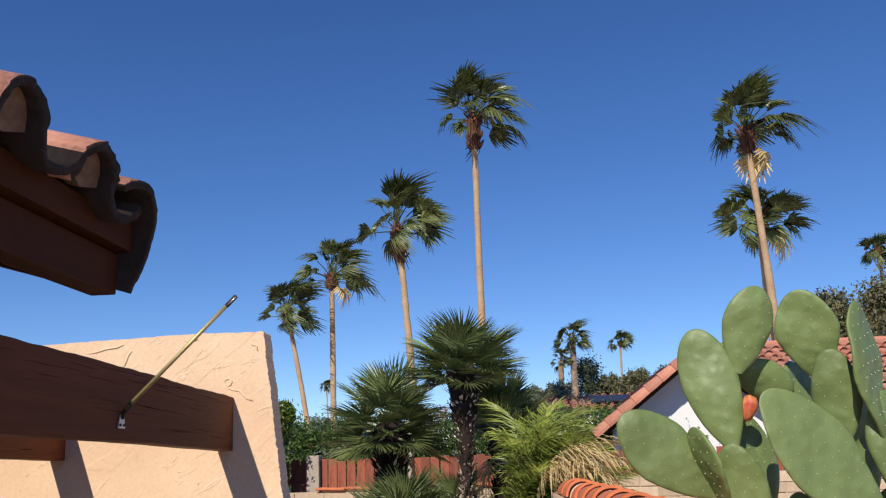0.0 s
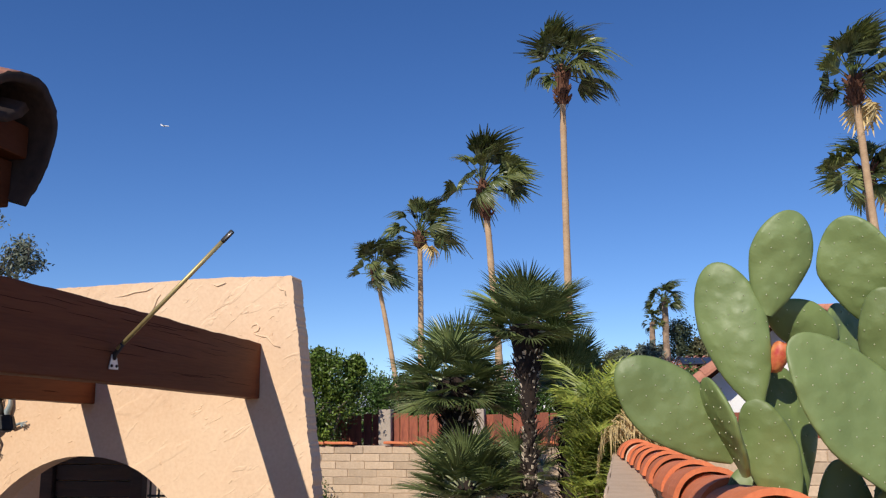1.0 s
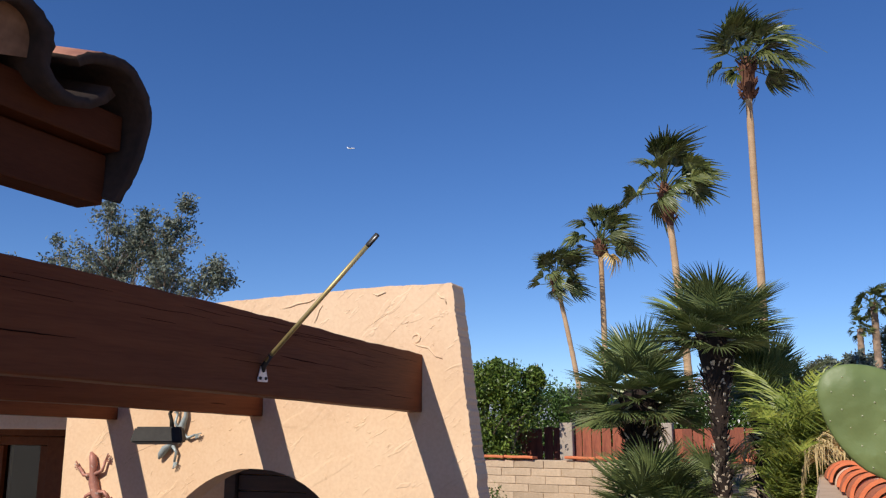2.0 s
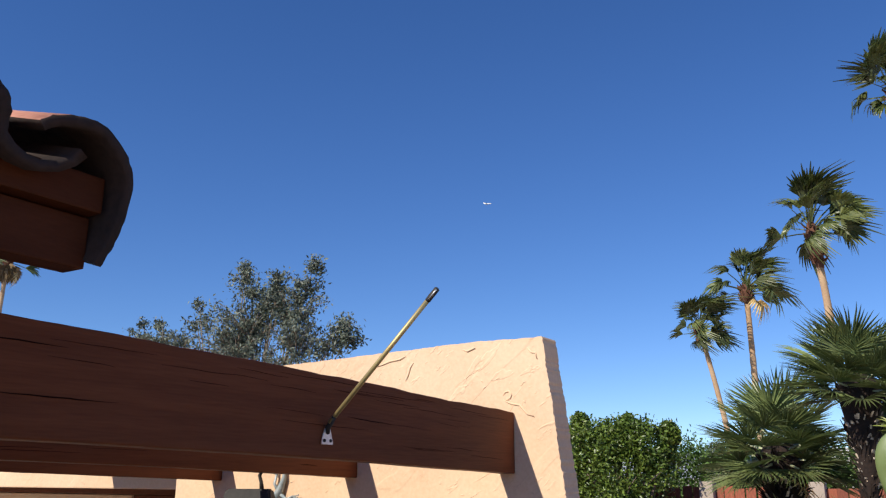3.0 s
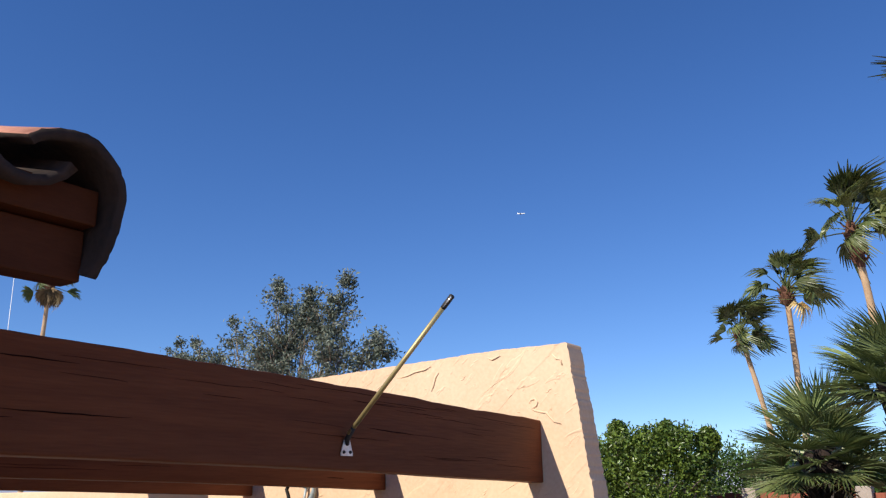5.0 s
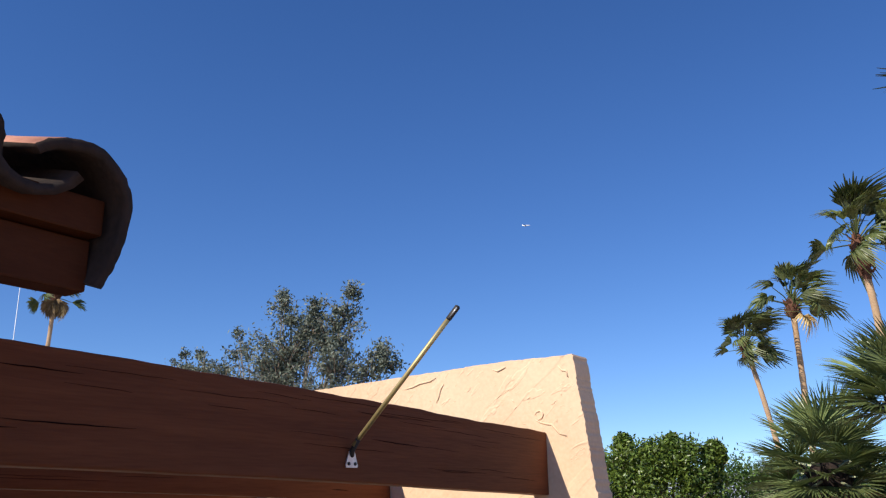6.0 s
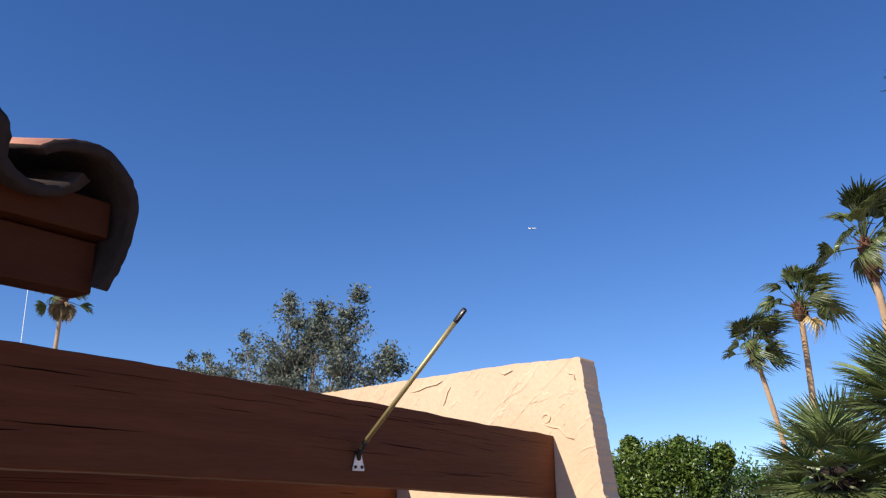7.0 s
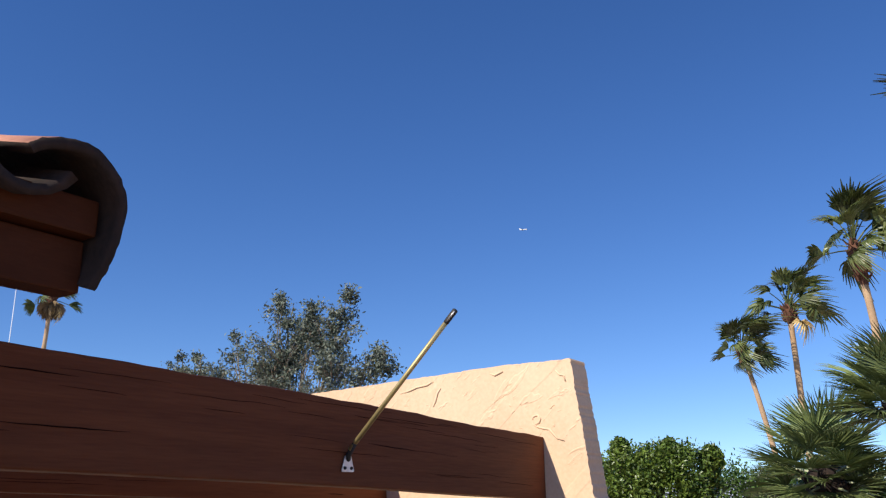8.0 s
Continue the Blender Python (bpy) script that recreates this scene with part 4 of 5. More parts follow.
# ---- feather palm that hangs over the side wall ----
def frond(mat, length, rise, hang, n, leaf_len, leaf_w, seed, name="frond"):
    """A feather leaf: an arching midrib along y with drooping leaflets on both sides."""
    r = random.Random(seed)
    v, f = [], []
    rib = [Vector((0, length * u, rise * math.sin(u * 2.2) - hang * u ** 2.4)) for u in steps(0, 1, 12)]
    tube(v, f, rib, [0.012 * (1 - 0.8 * i / 11) + 0.001 for i in range(12)], 4, False)
    for k in range(n):
        u = 0.14 + 0.86 * k / n
        i = min(10, int(u * 11))
        p = rib[i].lerp(rib[i + 1], u * 11 - i)
        for side in (-1, 1):
            L = leaf_len * (0.45 + 0.9 * math.sin(math.pi * min(1, 0.12 + u * 0.86))) * r.uniform(0.8, 1.15)
            d = Vector((side * r.uniform(0.45, 1.0), r.uniform(0.3, 1.1), r.uniform(-0.25, 0.55))).normalized()
            curl = r.uniform(0.45, 1.15)
            b = len(v)
            for s, w in ((0, 0.5), (0.3, 1), (0.55, 0.95), (0.8, 0.6), (1, 0.05)):
                c = p + d * L * (s - curl * 0.35 * s ** 3) - Vector((0, 0, L * curl * s ** 2.2))
                h = Vector((-d.y * side, d.x * side, 0)).normalized() * leaf_w * w * 0.5
                v += [c - h, c + h + Vector((0, 0, leaf_w * w * 0.3))]
            for j in range(4):
                f.append((b + 2 * j, b + 2 * j + 1, b + 2 * j + 3, b + 2 * j + 2))
    return data(name, v, f, mat, False)


FRONDS = [frond(PINNATE, 1.15, 0.30, 0.95, 44, 0.40, 0.015, k) for k in range(4)]
DRYFRONDS = [frond(DRYLEAF, 1.05, 0.22, 0.34, 34, 0.34, 0.012, 30 + k, "dry_frond") for k in range(2)]
feather = thing("feather_palm", (0.54, 7.7, 0), "yellow-green feather palm with dry fronds over the wall", "palm")
v, f = [], []
for k in range(6):
    a = k * 1.05
    q = Vector((0.08 * math.cos(a), 0.08 * math.sin(a), 0))
    tube(v, f, [q, q * 1.3 + Vector((0, 0, 0.8)), q * 1.7 + Vector((0, 0, 1.75))], [0.030, 0.024, 0.014], 8)
part("stems", data("stems", v, f, DRYLEAF, True), feather)
fr = random.Random(8)
for k in range(52):
    az = -105 + (k * 137.5) % 225 + fr.uniform(-10, 10)
    el = fr.uniform(48, 88)
    part("frond", fr.choice(FRONDS), feather, leaf_pose((0.08 * math.cos(k), 0.08 * math.sin(k), 0.75 + 1.05 * fr.random() ** 0.6), az, el, fr.uniform(-25, 25), fr.uniform(0.55, 0.86)))
for az, el, s in ((-30, 22, 0.74), (-14, 30, 0.80), (-45, 16, 0.70), (2, 20, 0.72), (-62, 20, 0.55), (-24, 8, 0.66), (-38, 36, 0.6)):
    part("dry_frond", fr.choice(DRYFRONDS), feather, leaf_pose((0.06, -0.40, 1.84), az, el, fr.uniform(-20, 20), s), "dry tan frond")
v, f = [], []
tube(v, f, [(0.02, -0.05, 1.2), (0.03, -0.2, 1.55), (0.06, -0.40, 1.84)], [0.02, 0.016, 0.012], 6)
part("dry_stalk", data("dry_stalk", v, f, DRYLEAF, True), feather)
TUFT = [frond(CAPCLAY, 0.42, 0.10, 0.22, 26, 0.11, 0.006, 50 + k, "dry_stalk") for k in range(2)]
tuft = thing("dry_shrub", (1.12, 6.5, 0), "dry reddish shrub showing over the garden wall", "shrub")
v, f = [], []
tube(v, f, [(0, 0, 0), (0.02, 0, 0.8), (0, 0, 1.6)], [0.03, 0.025, 0.015], 6)
part("stem", data("stem", v, f, BARK), tuft)
for k in range(14):
    part("dry_stalk", TUFT[k % 2], tuft, leaf_pose((0, 0, 1.55 + 0.03 * (k % 4)), k * 137.5, fr.uniform(35, 80), 0, fr.uniform(0.4, 0.7)))


# ---- shrubs, hedge and trees ----
def clumps(nrng, blobs, per, spread=0.35):
    """Leaf places: shells of many small clumps inside each blob (centre, radii)."""
    out = []
    for c, rad in blobs:
        m = per // 40
        d = nrng.normal(size=(m, 3))
        d /= np.linalg.norm(d, axis=1)[:, None]
        cc = np.array(c) + d * np.array(rad) * nrng.uniform(0.55, 1.0, (m, 1))
        k = nrng.normal(size=(m, 40, 3)) * np.mean(rad) * spread * 0.5
        out.append((cc[:, None, :] + k).reshape(-1, 3))
    return np.concatenate(out)


def leafy(name, at, blobs, per, size, mat, seed, label, category, aspect=0.5, spread=0.35, trunk_r=0.06, kind="", group=""):
    nrng = np.random.default_rng(seed)
    tree = thing(name, at, label, category, group, kind)
    v, f = [], []
    r = random.Random(seed)
    for c, rad in blobs:
        c = Vector(c)
        fork = Vector((c.x * 0.25, c.y * 0.25, c.z * 0.45))
        tube(v, f, [(0, 0, -0.05), fork * 0.5, fork, fork.lerp(c, 0.6) + 0.05 * noise.noise_vector(c), c], [trunk_r, trunk_r * 0.8, trunk_r * 0.6, trunk_r * 0.35, trunk_r * 0.12], 6)
        for k in range(5):
            e = c + Vector([rad[i] * r.uniform(-0.85, 0.85) for i in range(3)])
            tube(v, f, [fork.lerp(c, 0.6), fork.lerp(c, 0.6).lerp(e, 0.6) + 0.08 * noise.noise_vector(e), e], [trunk_r * 0.3, trunk_r * 0.18, trunk_r * 0.06], 5)
    part("trunk", data("trunk", v, f, BARK, True), tree)
    tagged(part("crown", quad_cloud("crown", clumps(nrng, blobs, per, spread), size, mat, nrng, aspect), tree), kind="stuff")
    return tree


leafy("citrus_tree", (-3.72, 12.85, 0), [((0, 0, 2.25), (0.75, 0.45, 0.55)), ((0.45, 0, 2.6), (0.35, 0.35, 0.38)), ((-0.5, 0, 2.6), (0.45, 0.35, 0.40)), ((-0.05, -0.1, 2.7), (0.3, 0.3, 0.3)), ((0.0, 0, 1.7), (0.45, 0.4, 0.4)), ((-1.0, 0.1, 2.3), (0.5, 0.4, 0.5)), ((-1.2, 0.1, 1.7), (0.5, 0.4, 0.45)), ((0.12, 0, 2.93), (0.12, 0.12, 0.14)), ((-0.62, 0, 2.95), (0.13, 0.13, 0.16)), ((0.72, 0, 2.78), (0.12, 0.12, 0.16)), ((-1.2, 0, 2.72), (0.16, 0.15, 0.14))],
      4600, 0.062, CITRUS, 1, "dense citrus tree with glossy dark green leaves", "tree")
leafy("citrus_tree", (-5.8, 13.0, 0), [((0, 0, 2.2), (0.8, 0.5, 0.5)), ((0.6, 0, 2.35), (0.5, 0.4, 0.4)), ((-0.7, 0, 2.2), (0.6, 0.5, 0.5))],
      2600, 0.08, CITRUS, 2, "dense green citrus tree beyond the back wall", "tree")
leafy("wall_shrub", (-3.05, 11.2, 0), [((0, 0, 0.85), (0.22, 0.18, 0.5)), ((-0.25, 0, 0.65), (0.22, 0.15, 0.4))], 1000, 0.05, HEDGELEAF, 3, "thin grey-green shrub against the back wall", "shrub", spread=0.5, trunk_r=0.02)

hedge_blobs = [((x, 0, z), (0.42, 0.35, 0.42)) for x in np.arange(-3.4, 4.6, 0.55) for z in (1.0, 1.65, 2.30)]
nrng = np.random.default_rng(5)
hedge = thing("hedge", (0, 15.1, 0), "clipped dark green hedge behind the wooden fence", "hedge")
v, f = [], []
for k in range(14):
    x = -3.2 + k * 0.58
    tube(v, f, [(x, 0, -0.05), (x + 0.05, 0, 1.1), (x - 0.05, 0.05, 2.3)], [0.05, 0.035, 0.012], 6)
part("stems", data("stems", v, f, BARK, True), hedge)
tagged(part("foliage", quad_cloud("foliage", clumps(nrng, hedge_blobs, 3000, 0.6), 0.06, HEDGELEAF, nrng, 0.55), hedge), kind="stuff")
hb2 = [((x, 0, z), (0.5, 0.35, 0.38)) for x in np.arange(-9.5, -3.6, 0.6) for z in (1.2, 1.9)]
hedge2 = thing("hedge", (0, 15.4, 0), "dark overgrown hedge behind the citrus trees", "hedge")
tagged(part("foliage", quad_cloud("foliage", clumps(nrng, hb2, 1800, 0.6), 0.08, HEDGELEAF, nrng, 0.55), hedge2), kind="stuff")

def sprays(nrng, r, blobs, v, f):
    """Airy foliage: twigs that fan out of each blob's limb, with leaves strung along them."""
    out = []
    for c, rad, count in blobs:
        c = Vector(c)
        for k in range(count):
            d = Vector((r.gauss(0, 1) * rad, r.gauss(0, 0.8) * rad, r.gauss(0.35, 0.8) * rad)) * 0.62
            a = c + d * 0.25 - Vector((0, 0, rad * 0.25))
            e = c + d
            bow = Vector((0, 0, 0.16 * rad))
            pts = [a, a.lerp(e, 0.5) + bow, e]
            tube(v, f, pts, [0.010, 0.006, 0.002], 4, False)
            for i in range(36):
                u = 0.25 + 0.8 * r.random()
                p = a.lerp(e, u) + bow * (1 - abs(2 * u - 1))
                out.append((p.x + r.gauss(0, 0.055), p.y + r.gauss(0, 0.055), p.z + r.gauss(-0.02, 0.055)))
    return np.array(out)


GUM = [((-0.06, 0, 4.65), 0.75, 70), ((0.22, 0, 4.96), 0.55, 46), ((0.64, 0, 5.33), 0.42, 34), ((1.2, 0, 5.06), 0.45, 36), ((1.35, 0, 4.53), 0.55, 46), ((-0.36, 0, 4.75), 0.5, 34),
       ((0.0, 0, 5.92), 0.22, 11), ((-0.06, 0, 6.15), 0.13, 6), ((0.2, 0, 5.6), 0.28, 14), ((0.83, 0, 5.84), 0.14, 7), ((0.75, 0, 5.6), 0.22, 10),
       ((1.65, 0, 5.95), 0.16, 9), ((1.5, 0, 5.6), 0.24, 13), ((1.4, 0, 5.35), 0.3, 14), ((-1.22, 0, 5.55), 0.08, 4), ((-1.25, 0, 5.15), 0.16, 6), ((-1.0, 0, 5.2), 0.2, 7),
       ((-2.86, 0, 5.28), 0.08, 4), ((-2.40, 0, 5.26), 0.09, 4), ((-2.8, 0, 4.95), 0.3, 14), ((-2.2, 0, 4.9), 0.34, 18), ((-1.62, 0, 4.8), 0.36, 18),
       ((2.1, 0, 4.5), 0.34, 22), ((2.5, 0, 4.6), 0.26, 15), ((2.35, 0, 4.8), 0.16, 8), ((0.4, 0, 4.1), 0.8, 50), ((-1.3, 0, 4.2), 0.7, 40), ((1.6, 0, 3.9), 0.6, 34)]
gum = thing("gum_tree", (-10.76, 12.2, -0.10), "grey-green gum tree with airy uneven crown", "tree")
gum_rng, gum_r = np.random.default_rng(6), random.Random(6)
v, f = [], []
for c, rad, count in GUM:
    c = Vector(c)
    fork = Vector((c.x * 0.3, 0, 2.4))
    mid = fork.lerp(c, 0.6) + 0.12 * noise.noise_vector(c)
    tube(v, f, [(0, 0, -0.05), (0.02, 0, 1.3), fork, mid, c], [0.11, 0.09, 0.05, 0.018, 0.006], 6)
twigs, twig_faces = [], []
leaf_places = sprays(gum_rng, gum_r, GUM, twigs, twig_faces)
part("trunk", data("trunk", v, f, BARK, True), gum)
tagged(part("twig_spray", data("twig_spray", twigs, twig_faces, BARK), gum), kind="stuff")
tagged(part("crown", quad_cloud("crown", leaf_places, 0.078, GREYLEAF, gum_rng, 0.42), gum), kind="stuff")
leafy("shade_tree", (18.5, 42, 0), [((0, 0, 6.2), (2.6, 2, 2.0)), ((1.2, 0, 8.2), (1.8, 1.5, 1.3)), ((-2.3, 0, 7.6), (1.2, 1, 1.3)), ((3.5, 0, 6.5), (2, 1.6, 2)), ((-1.0, 0, 4.5), (2.4, 2, 1.2))],
      6400, 0.23, OLIVELEAF, 7, "broad olive-green tree behind the neighbouring house", "tree", spread=0.4, trunk_r=0.3)
leafy("cypress_tree", (5.4, 52, 0), [((0, 0, 4.2), (1.0, 0.9, 1.6)), ((0.1, 0, 6.1), (0.65, 0.6, 1.1)), ((1.0, 0, 3.9), (0.8, 0.8, 1.1)), ((-0.9, 0, 5.0), (0.5, 0.5, 0.8)), ((-1.6, 0, 4.4), (0.5, 0.5, 0.6))], 2600, 0.16, FARLEAF, 8, "distant dark upright tree beside two palms", "tree", trunk_r=0.2, spread=0.55)
for k, (x, y, z, s, lab) in enumerate(((2.6, 46, 5.0, 0.9, "distant pale green garden tree"), (7.6, 52, 5.9, 1.0, "distant grey-green garden tree"), (9.9, 55, 6.2, 1.2, "distant wide grey-green tree"), (-10.5, 60, 4.2, 1.0, "distant dark tree by the far houses"), (-16, 70, 4.4, 1.5, "distant dark tree clump"), (-14.5, 30, 2.7, 0.8, "green tree beyond the citrus trees"), (13, 48, 6.5, 1.5, "distant green tree behind the tiled roof"))):
    leafy("garden_tree", (x, y, 0), [((0, 0, z - 0.9 * s), (1.5 * s, 1 * s, 0.9 * s)), ((0.8 * s, 0, z - 0.2 * s), (0.8 * s, 0.7 * s, 0.6 * s)), ((-0.8 * s, 0, z - 0.5 * s), (0.8 * s, 0.7 * s, 0.7 * s))], 2200, 0.2, OLIVELEAF if k % 2 else GREYLEAF, 20 + k, lab, "tree", trunk_r=0.14)

# ---- red fence between the wall and the hedge ----
fence = thing("fence", (0, 13.5, 0), "red-brown wooden board fence with concrete posts", "fence")
BOARDS = [from_bm("board", box_bm((-0.068, -0.01, 0.05), (0.068, 0.01, 2.06), 0.004, (0, 0, 4), 0.004, k), REDWOOD) for k in range(3)]
POST = from_bm("post", box_bm((-0.1, -0.1, 0), (0.1, 0.1, 2.14), 0.012, (0, 0, 5), 0.006), CONCRETE)
RAIL = from_bm("rail", box_bm((-0.7, 0.012, 0), (0.7, 0.05, 0.09), 0.004), REDWOOD)
fr = random.Random(3)
for k in range(9):
    x = -5.63 + 1.47 * k
    part("post", POST, fence, Matrix.Translation((x, -0.02, 0)), "tan concrete fence post")
    for z in (0.4, 1.7):
        part("rail", RAIL, fence, Matrix.Translation((x + 0.735, 0, z)))
    for i in range(9):
        part("board", fr.choice(BOARDS), fence, pose(x + 0.16 + i * 0.143, fr.uniform(-0.006, 0.006), fr.uniform(-0.02, 0.02), fr.uniform(-0.4, 0.4), fr.uniform(-0.5, 0.5), 0))

# ---- neighbouring house ----
nb = thing("neighbour_house", (0, 14, 0), "white stucco neighbouring house with red tile roof", "house")
bm = bmesh.new()
gable = bm.faces.new([bm.verts.new((x, 0.55, z)) for x, z in ((2.15, 0), (5.05, 0), (5.05, 2.4), (3.6, 3.5), (2.15, 2.4))])
ext = bmesh.ops.extrude_face_region(bm, geom=[gable])
for q in ext["geom"]:
    if isinstance(q, bmesh.types.BMVert):
        q.co.y += 3.2
part("wall", from_bm("wall", bm, WHITEWALL), nb)
part("wall", from_bm("wall", box_bm((5.3, 1.8, 0), (18, 8.5, 2.75), 0.02), WHITEWALL), nb)
GS = 0.76
for side in (-1, 1):
    v, f = [], []
    for sh in (0, 1):
        for y in (0.0, 3.8):
            for u in (0, 1):
                x = 3.6 + side * (1.72 * u)
                v.append((x, y, 3.62 - GS * 1.72 * u - sh * 0.09))
    f = [(0, 1, 3, 2), (4, 6, 7, 5), (0, 4, 5, 1), (2, 3, 7, 6), (1, 5, 7, 3), (0, 2, 6, 4)]
    part("roof_slab", data("roof_slab", v, f, FASCIA), nb)
RIDGE = [barrel("rake_tile", 0.135, 0.115, 0.30, 0.018, FARCLAY, 200, 10, 0.004, k) for k in range(2)]
RFC = material("neighbour_rake_clay", (0.42, 0.16, 0.10), (0.56, 0.25, 0.16), 4, 0.85, 0.3, 30, spread=0.2)
for me in RIDGE:
    me.materials[0] = RFC
ang = math.degrees(math.atan(GS))
for side in (-1, 1):
    for k in range(8):
        u = 1.80 - k * 0.225
        m = Matrix.Translation((3.6 + side * u, 0.02, 3.64 - GS * u)) @ Matrix.Rotation(radians(90 * side), 4, "Z") @ Matrix.Rotation(radians(ang), 4, "X")
        part("rake_tile", RIDGE[k % 2], nb, m)


def tile_field(name, x0, x1, y0, z0, y1, z1, mat, pitch=0.26, course=0.36):
    """A sloping field of barrel tiles in overlapping courses."""
    v, f = [], []
    slope = math.hypot(y1 - y0, z1 - z0)
    up = Vector((0, (y1 - y0) / slope, (z1 - z0) / slope))
    no = Vector((0, -up.z, up.y))
    rows, cols = int(slope / course), int((x1 - x0) / pitch)
    for r in range(rows):
        for c in range(cols):
            b = len(v)
            o = Vector((x0 + c * pitch, y0, z0)) + up * (r * course)
            for s, lift in ((0, 0.055), (course * 1.06, 0.0)):
                for i in range(6):
                    a = math.pi * i / 5
                    v.append(o + up * s + Vector((pitch * (0.36 - 0.36 * math.cos(a)), 0, 0)) + no * (0.40 * pitch * math.sin(a) + lift))
            for i in range(5):
                f.append((b + i, b + i + 1, b + 7 + i, b + 6 + i))
            b = len(v)
            v += [o + Vector((pitch * 0.62, 0, 0)) + no * 0.03, o + Vector((pitch * 1.05, 0, 0)) + no * 0.03, o + up * course * 1.06 + Vector((pitch * 1.05, 0, 0)), o + up * course * 1.06 + Vector((pitch * 0.62, 0, 0))]
            f.append((b, b + 1, b + 2, b + 3))
    return data(name, v, f, mat)


tagged(part("roof_tiles", tile_field("roof_tiles", 4.9, 17.8, 1.4, 2.72, 5.4, 4.18, FARCLAY), nb, None, "red barrel roof tiles"), kind="stuff")
part("ridge_cap", from_bm("ridge_cap", box_bm((4.9, 5.3, 4.12), (17.8, 5.6, 4.28), 0.05), RFC), nb)
part("eave_board", from_bm("eave_board", box_bm((5.2, 1.42, 2.5), (17.8, 1.5, 2.7), 0.01), FASCIA), nb, None, "brown eave board")

# ---- far houses ----
far = thing("far_house", (0, 38, 0), "distant low house with solar panels on a tile roof", "house")
part("wall", from_bm("wall", box_bm((2.6, 1.5, 0), (12, 8, 3.4), 0.02), WHITEWALL), far)
tagged(part("roof_tiles", tile_field("roof_tiles", 2.4, 12, 1.0, 3.6, 5.0, 4.4, FARCLAY, 0.4, 0.5), far), kind="stuff")
for k in range(4):
    bm = box_bm((0, 0, 0), (0.95, 1.7, 0.05), 0.01)
    part("solar_panel", from_bm("solar_panel", bm, SOLAR), far, pose(4.4 + k * 1.0, 1.7, 3.98, 11.5, 0, 0), "dark glass solar panel")
far2 = thing("far_house", (0, 42, 0), "distant white house with a pink tile roof", "house")
part("wall", from_bm("wall", box_bm((-5.2, 1.5, 0), (0.5, 8, 3.5), 0.02), WHITEWALL), far2)
tagged(part("roof_tiles", tile_field("roof_tiles", -4.2, 0.8, 1.0, 3.5, 5.0, 4.25, FARCLAY, 0.4, 0.5), far2), kind="stuff")

# ---- mast ----
v, f = [], []
tube(v, f, [(0, 0, 0), (0, 0, 8), (0, 0, 15)], [0.03, 0.022, 0.016], 8)
mast = tagged(new("radio_mast", data("radio_mast", v, f, PAINTW, True)), "thin white radio mast far behind the house", "mast")
mast.location = (-40, 22.85, 0)

# ---- lamp under the second beam ----
lamp = thing("patio_lamp", pose(-2.30, 3.86, 2.262, 0, 0, 28), "dark box-shaped patio lamp hung under a beam", "lamp")
bm = bmesh.new()
bmesh.ops.create_cube(bm, size=1, matrix=Matrix.Translation((0, 0, -0.16)) @ Matrix.Diagonal((0.25, 0.13, 0.075, 1)))
for q in bm.verts:
    if q.co.z > -0.15:
        q.co.x *= 0.86
        q.co.y *= 0.55
bmesh.ops.bevel(bm, geom=bm.edges[:], offset=0.008, segments=2, affect="EDGES")
part("housing", from_bm("housing", bm, BLACK), lamp)
part("diffuser", from_bm("diffuser", box_bm((-0.10, -0.05, -0.206), (0.10, 0.05, -0.196), 0.003), CONCRETE), lamp, None, "grey flat diffuser")
v, f = [], []
tube(v, f, [(0.06, 0, 0), (0.06, 0, -0.03), (0.045, 0, -0.06), (0.055, 0, -0.09), (0.06, 0, -0.13)], [0.012, 0.009, 0.009, 0.009, 0.012], 8)
part("bracket", data("bracket", v, f, BLACK, True), lamp)


# ---- wall ornaments ----
def lizard(mat, at, turn, s, label):
    v, f = [], []
    spine = [(0.00, 0.27), (0.01, 0.24), (0.012, 0.19), (0.0, 0.15), (0.0, 0.08), (0.01, 0.0), (0.04, -0.08), (0.09, -0.13), (0.14, -0.13)]
    tube(v, f, [(x, -0.012, z) for x, z in spine], [0.008, 0.022, 0.026, 0.019, 0.032, 0.027, 0.016, 0.010, 0.004], 10)
    for sx, z0, dz in ((-1, 0.13, 0.05), (1, 0.13, 0.05), (-1, 0.02, -0.05), (1, 0.02, -0.05)):
        knee, wrist = Vector((sx * 0.075, -0.012, z0 + dz * 0.2)), Vector((sx * 0.105, -0.010, z0 + dz * 1.3))
        tube(v, f, [(sx * 0.02, -0.012, z0), knee, wrist], [0.014, 0.011, 0.009], 6)
        for t in (-0.7, -0.2, 0.3, 0.8):
            e = wrist + Vector((sx * 0.036 * math.cos(t), 0, 0.036 * math.sin(t) + dz * 0.3))
            tube(v, f, [wrist, wrist.lerp(e, 0.85), e], [0.005, 0.004, 0.007], 5)
    ob = tagged(new("wall_ornament", data("wall_ornament", v, f, mat, True)), label, "ornament", "lizard wall ornaments")
    ob.matrix_basis = Matrix.Translation(at) @ pose(0, 0, 0, 0, turn, 0) @ Matrix.Scale(s, 4)


lizard(BLUEMETAL, (-2.70, 4.538, 2.12), 222, 0.85, "weathered blue-grey metal lizard ornament on the stucco wall")
lizard(PINKMETAL, (-3.31, 4.538, 1.73), -12, 0.95, "weathered pink metal lizard ornament on the stucco wall")

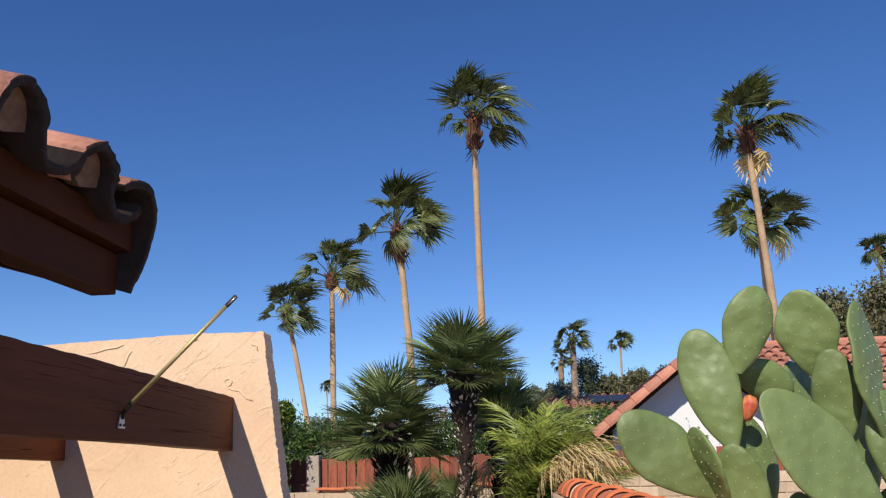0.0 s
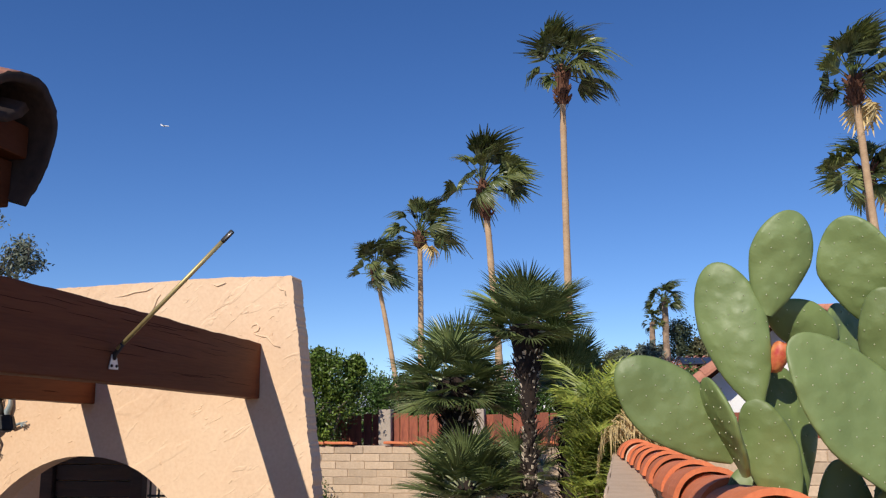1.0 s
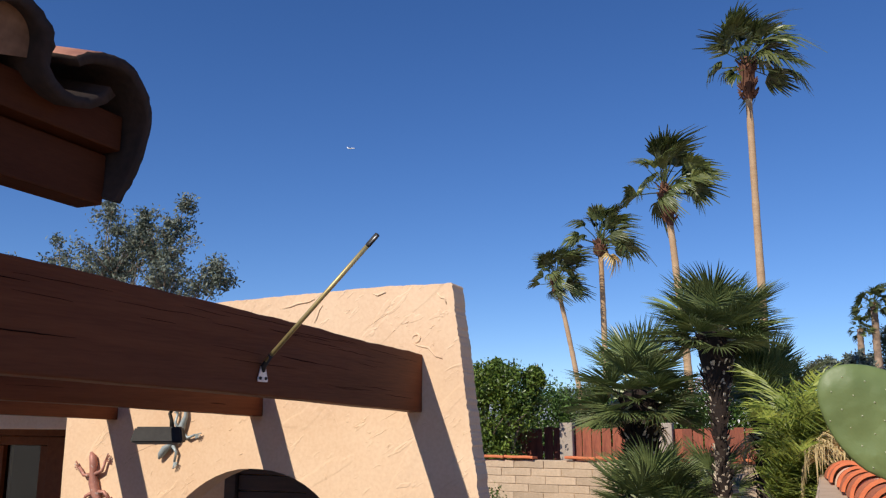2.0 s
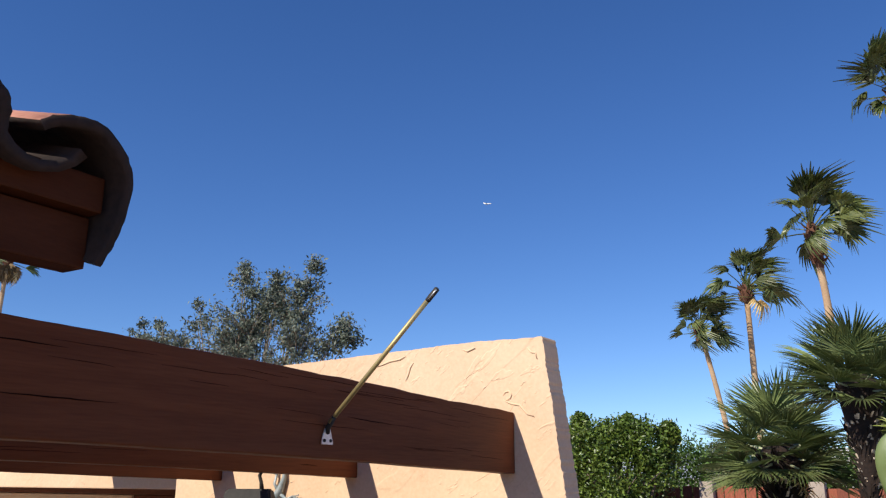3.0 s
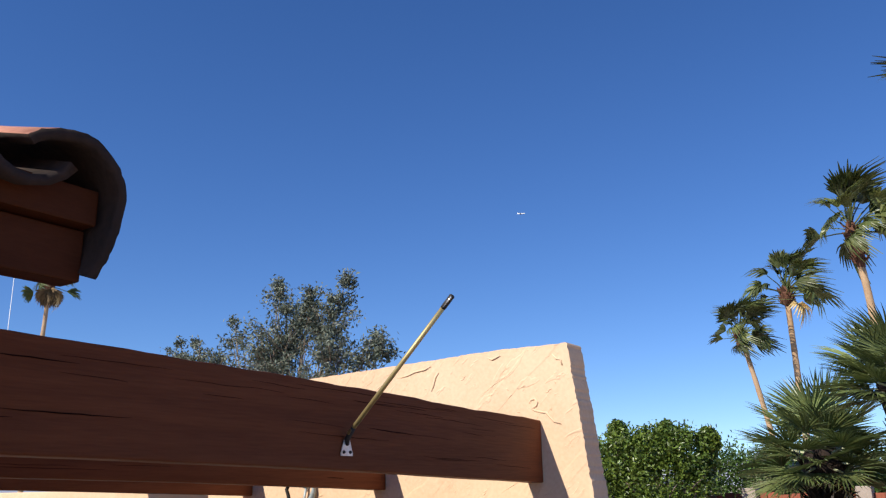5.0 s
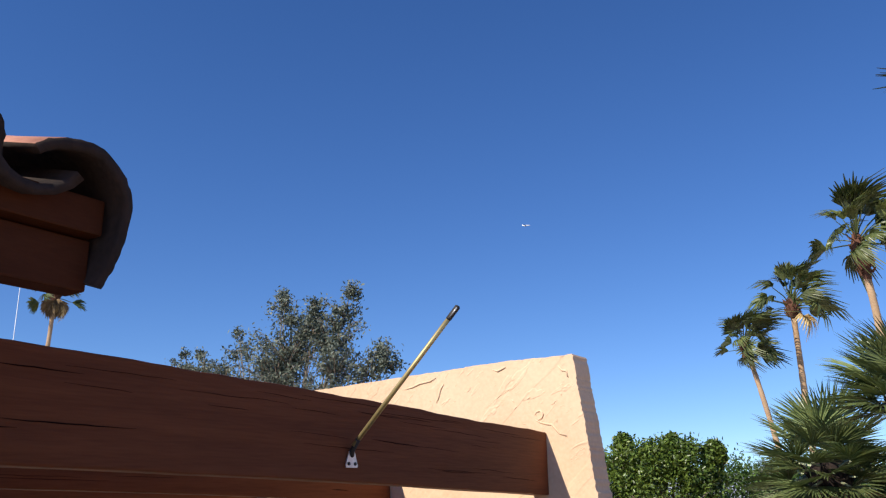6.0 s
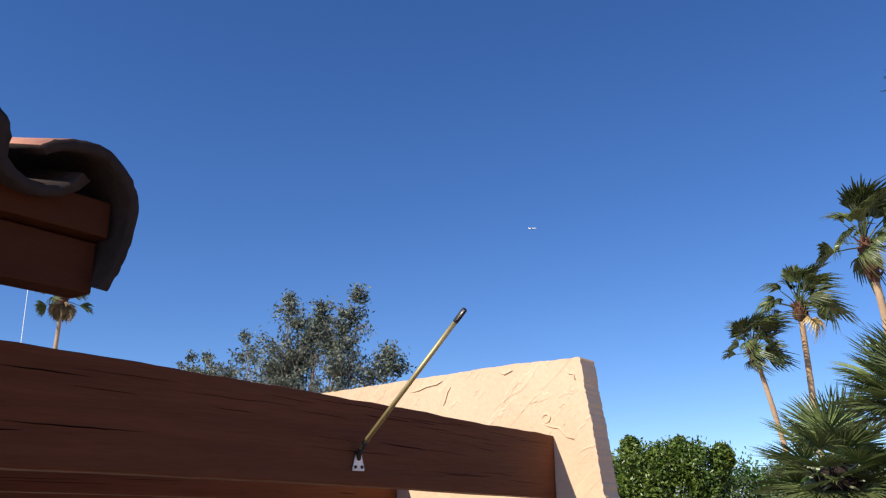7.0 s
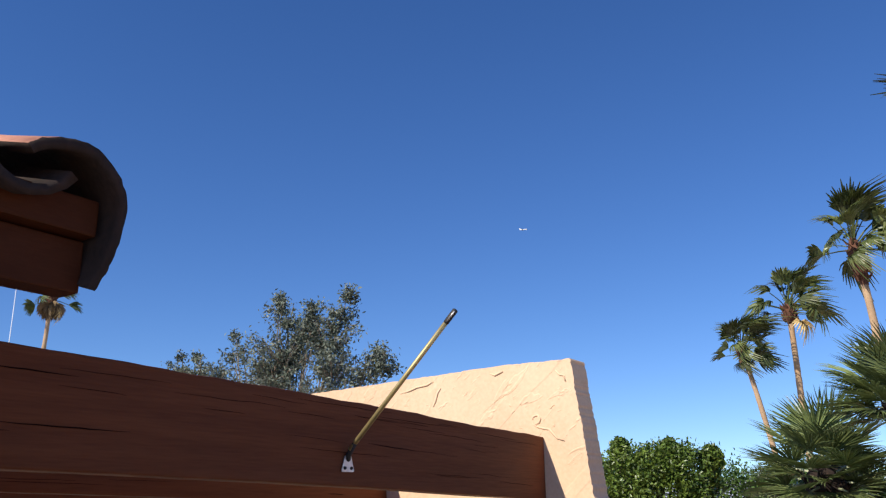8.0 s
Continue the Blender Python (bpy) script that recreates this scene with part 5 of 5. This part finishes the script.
# ---- shaded court behind the arch ----
court = thing("porch_wall", (0, 0, 0), "shaded stucco porch wall behind the arch", "wall", kind="structure")
part("wall", from_bm("wall", box_bm((-5.2, 6.3, 0), (-2.78, 6.45, 2.35), 0.01), STUCCO), court)
# roof out of view, added to keep the sun off the court wall
part("shade_roof", from_bm("shade_roof", box_bm((-5.4, 5.0, 2.40), (-2.78, 6.5, 2.48), 0.01), DARKWOOD), court)
gate = thing("wooden_gate", (-3.5, 6.26, 0), "dark wooden plank gate in the shade of the porch", "gate")
for k in range(16):
    part("plank", from_bm("plank", box_bm((0, -0.03, 0.05 + k * 0.122), (0.62, 0.0, 0.165 + k * 0.122), 0.006), DARKWOOD), gate)
part("frame_post", from_bm("frame_post", box_bm((0.63, -0.06, 0), (0.73, 0.02, 2.1), 0.006), DARKWOOD), gate)
part("frame_post", from_bm("frame_post", box_bm((-0.11, -0.06, 0), (-0.01, 0.02, 2.1), 0.006), DARKWOOD), gate)
grille = thing("iron_gate", (-2.72, 6.24, 0), "black wrought iron garden gate with rings", "gate")
for k in range(7):
    v, f = [], []
    tube(v, f, [(k * 0.07, 0, 0.0), (k * 0.07, 0, 1.95)], [0.008, 0.008], 6)
    part("iron_bar", data("iron_bar", v, f, BLACK), grille)
v, f = [], []
for k in range(6):
    ring = [(k * 0.07 + 0.035 + 0.03 * math.cos(a), 0, 1.47 + 0.03 * math.sin(a)) for a in steps(0, 6.283, 12)]
    tube(v, f, ring, [0.005] * 12, 5, False)
part("ring_band", data("ring_band", v, f, BLACK), grille)
for z in (1.42, 1.52, 0.95, 1.9):
    part("cross_bar", from_bm("cross_bar", box_bm((-0.02, -0.008, z), (0.44, 0.008, z + 0.016), 0.002), BLACK), grille)

# ---- guest wing with window, beyond the arch wall's end ----
wing = thing("guest_wing", (-6.0, 6.5, 0), "peach stucco wing with a brown timber window", "house")
part("wall", from_bm("wall", box_bm((-4, 0.0, 0), (-0.42, 0.2, 2.02), 0.01), STUCCO), wing)
part("shade_roof", from_bm("shade_roof", box_bm((-4, -0.99, 2.10), (1.8, 0.3, 2.19), 0.01), WOOD), wing, None, "brown timber porch roof")
part("porch_edge", from_bm("porch_edge", box_bm((-4, -1.10, 2.10), (1.8, -1.0, 2.235), 0.01), STUCCO), wing, None, "pale edge of the porch roof")
part("wall", from_bm("wall", box_bm((0.2, 0.0, 0), (0.6, 0.2, 2.02), 0.01), WOOD), wing, None, "brown timber panel")
win = part("window", from_bm("window", box_bm((-0.42, 0.02, 1.94), (0.2, 0.12, 2.02), 0.006), WOOD), wing, None, "brown timber window")
part("frame", from_bm("frame", box_bm((0.10, 0.02, 0.6), (0.19, 0.12, 1.935), 0.006), WOOD), win)
part("frame", from_bm("frame", box_bm((-0.41, 0.02, 0.6), (-0.36, 0.12, 1.935), 0.006), WOOD), win)
part("sill", from_bm("sill", box_bm((-0.42, 0.0, 0.5), (0.2, 0.14, 0.595), 0.006), WOOD), win)
pane = part("pane", from_bm("pane", box_bm((-0.355, 0.06, 0.6), (0.095, 0.066, 1.935), 0), GLASS), win, None, "dark window glass")
part("lintel", from_bm("lintel", box_bm((-4, 0.0, 2.025), (0.6, 0.2, 2.095), 0.006), WOOD), wing, None, "brown timber lintel")
# closed box of dark wood, added to block light behind the glass
for lo, hi in (((-4, 2.0, 0), (0.6, 2.1, 2.2)), ((-1.2, 0.21, 2.03), (0.6, 2.0, 2.09)), ((0.5, 0.21, 0), (0.6, 2.0, 2.02)), ((-1.3, 0.21, 0), (-1.2, 2.0, 2.02))):
    part("wall", from_bm("wall", box_bm(lo, hi, 0.01), DARKWOOD), wing, None, "dark box added behind the window to keep it unlit")
leafy("potted_shrub", (-6.15, 6.0, 0), [((0, 0, 1.35), (0.28, 0.22, 0.35)), ((0.1, 0, 1.0), (0.3, 0.25, 0.3))], 700, 0.06, CITRUS, 41, "leafy green shrub before the window", "shrub", trunk_r=0.02)

# ---- airliner ----
plane = thing("airliner", pose(-1640, 3000, 1106, 0, -3, -165), "small white airliner high in the clear sky", "airplane")
v, f = [], []
tube(v, f, [(-17, 0, 0), (-15, 0, 0), (-8, 0, 0), (10, 0, 0), (17, 0, 0.8)], [0.3, 1.6, 2, 2, 0.4], 12)
part("fuselage", data("fuselage", v, f, PAINTW, True), plane)
for s in (-1, 1):
    part("wing", data("wing", [(-3, 0, -0.5), (4, 0, -0.5), (9, s * 16, 0.5), (7, s * 16, 0.5), (-3, 0, -0.9), (4, 0, -0.9), (9, s * 16, 0.3), (7, s * 16, 0.3)], [(0, 1, 2, 3), (7, 6, 5, 4), (0, 3, 7, 4), (1, 5, 6, 2), (3, 2, 6, 7), (0, 4, 5, 1)], PAINTW), plane)
part("tail_fin", data("tail_fin", [(11, -0.2, 1), (16, -0.2, 1), (18, -0.2, 6), (15.5, -0.2, 6), (11, 0.2, 1), (16, 0.2, 1), (18, 0.2, 6), (15.5, 0.2, 6)], [(0, 1, 2, 3), (7, 6, 5, 4), (0, 4, 5, 1), (1, 5, 6, 2), (2, 6, 7, 3), (3, 7, 4, 0)], PAINTW), plane)
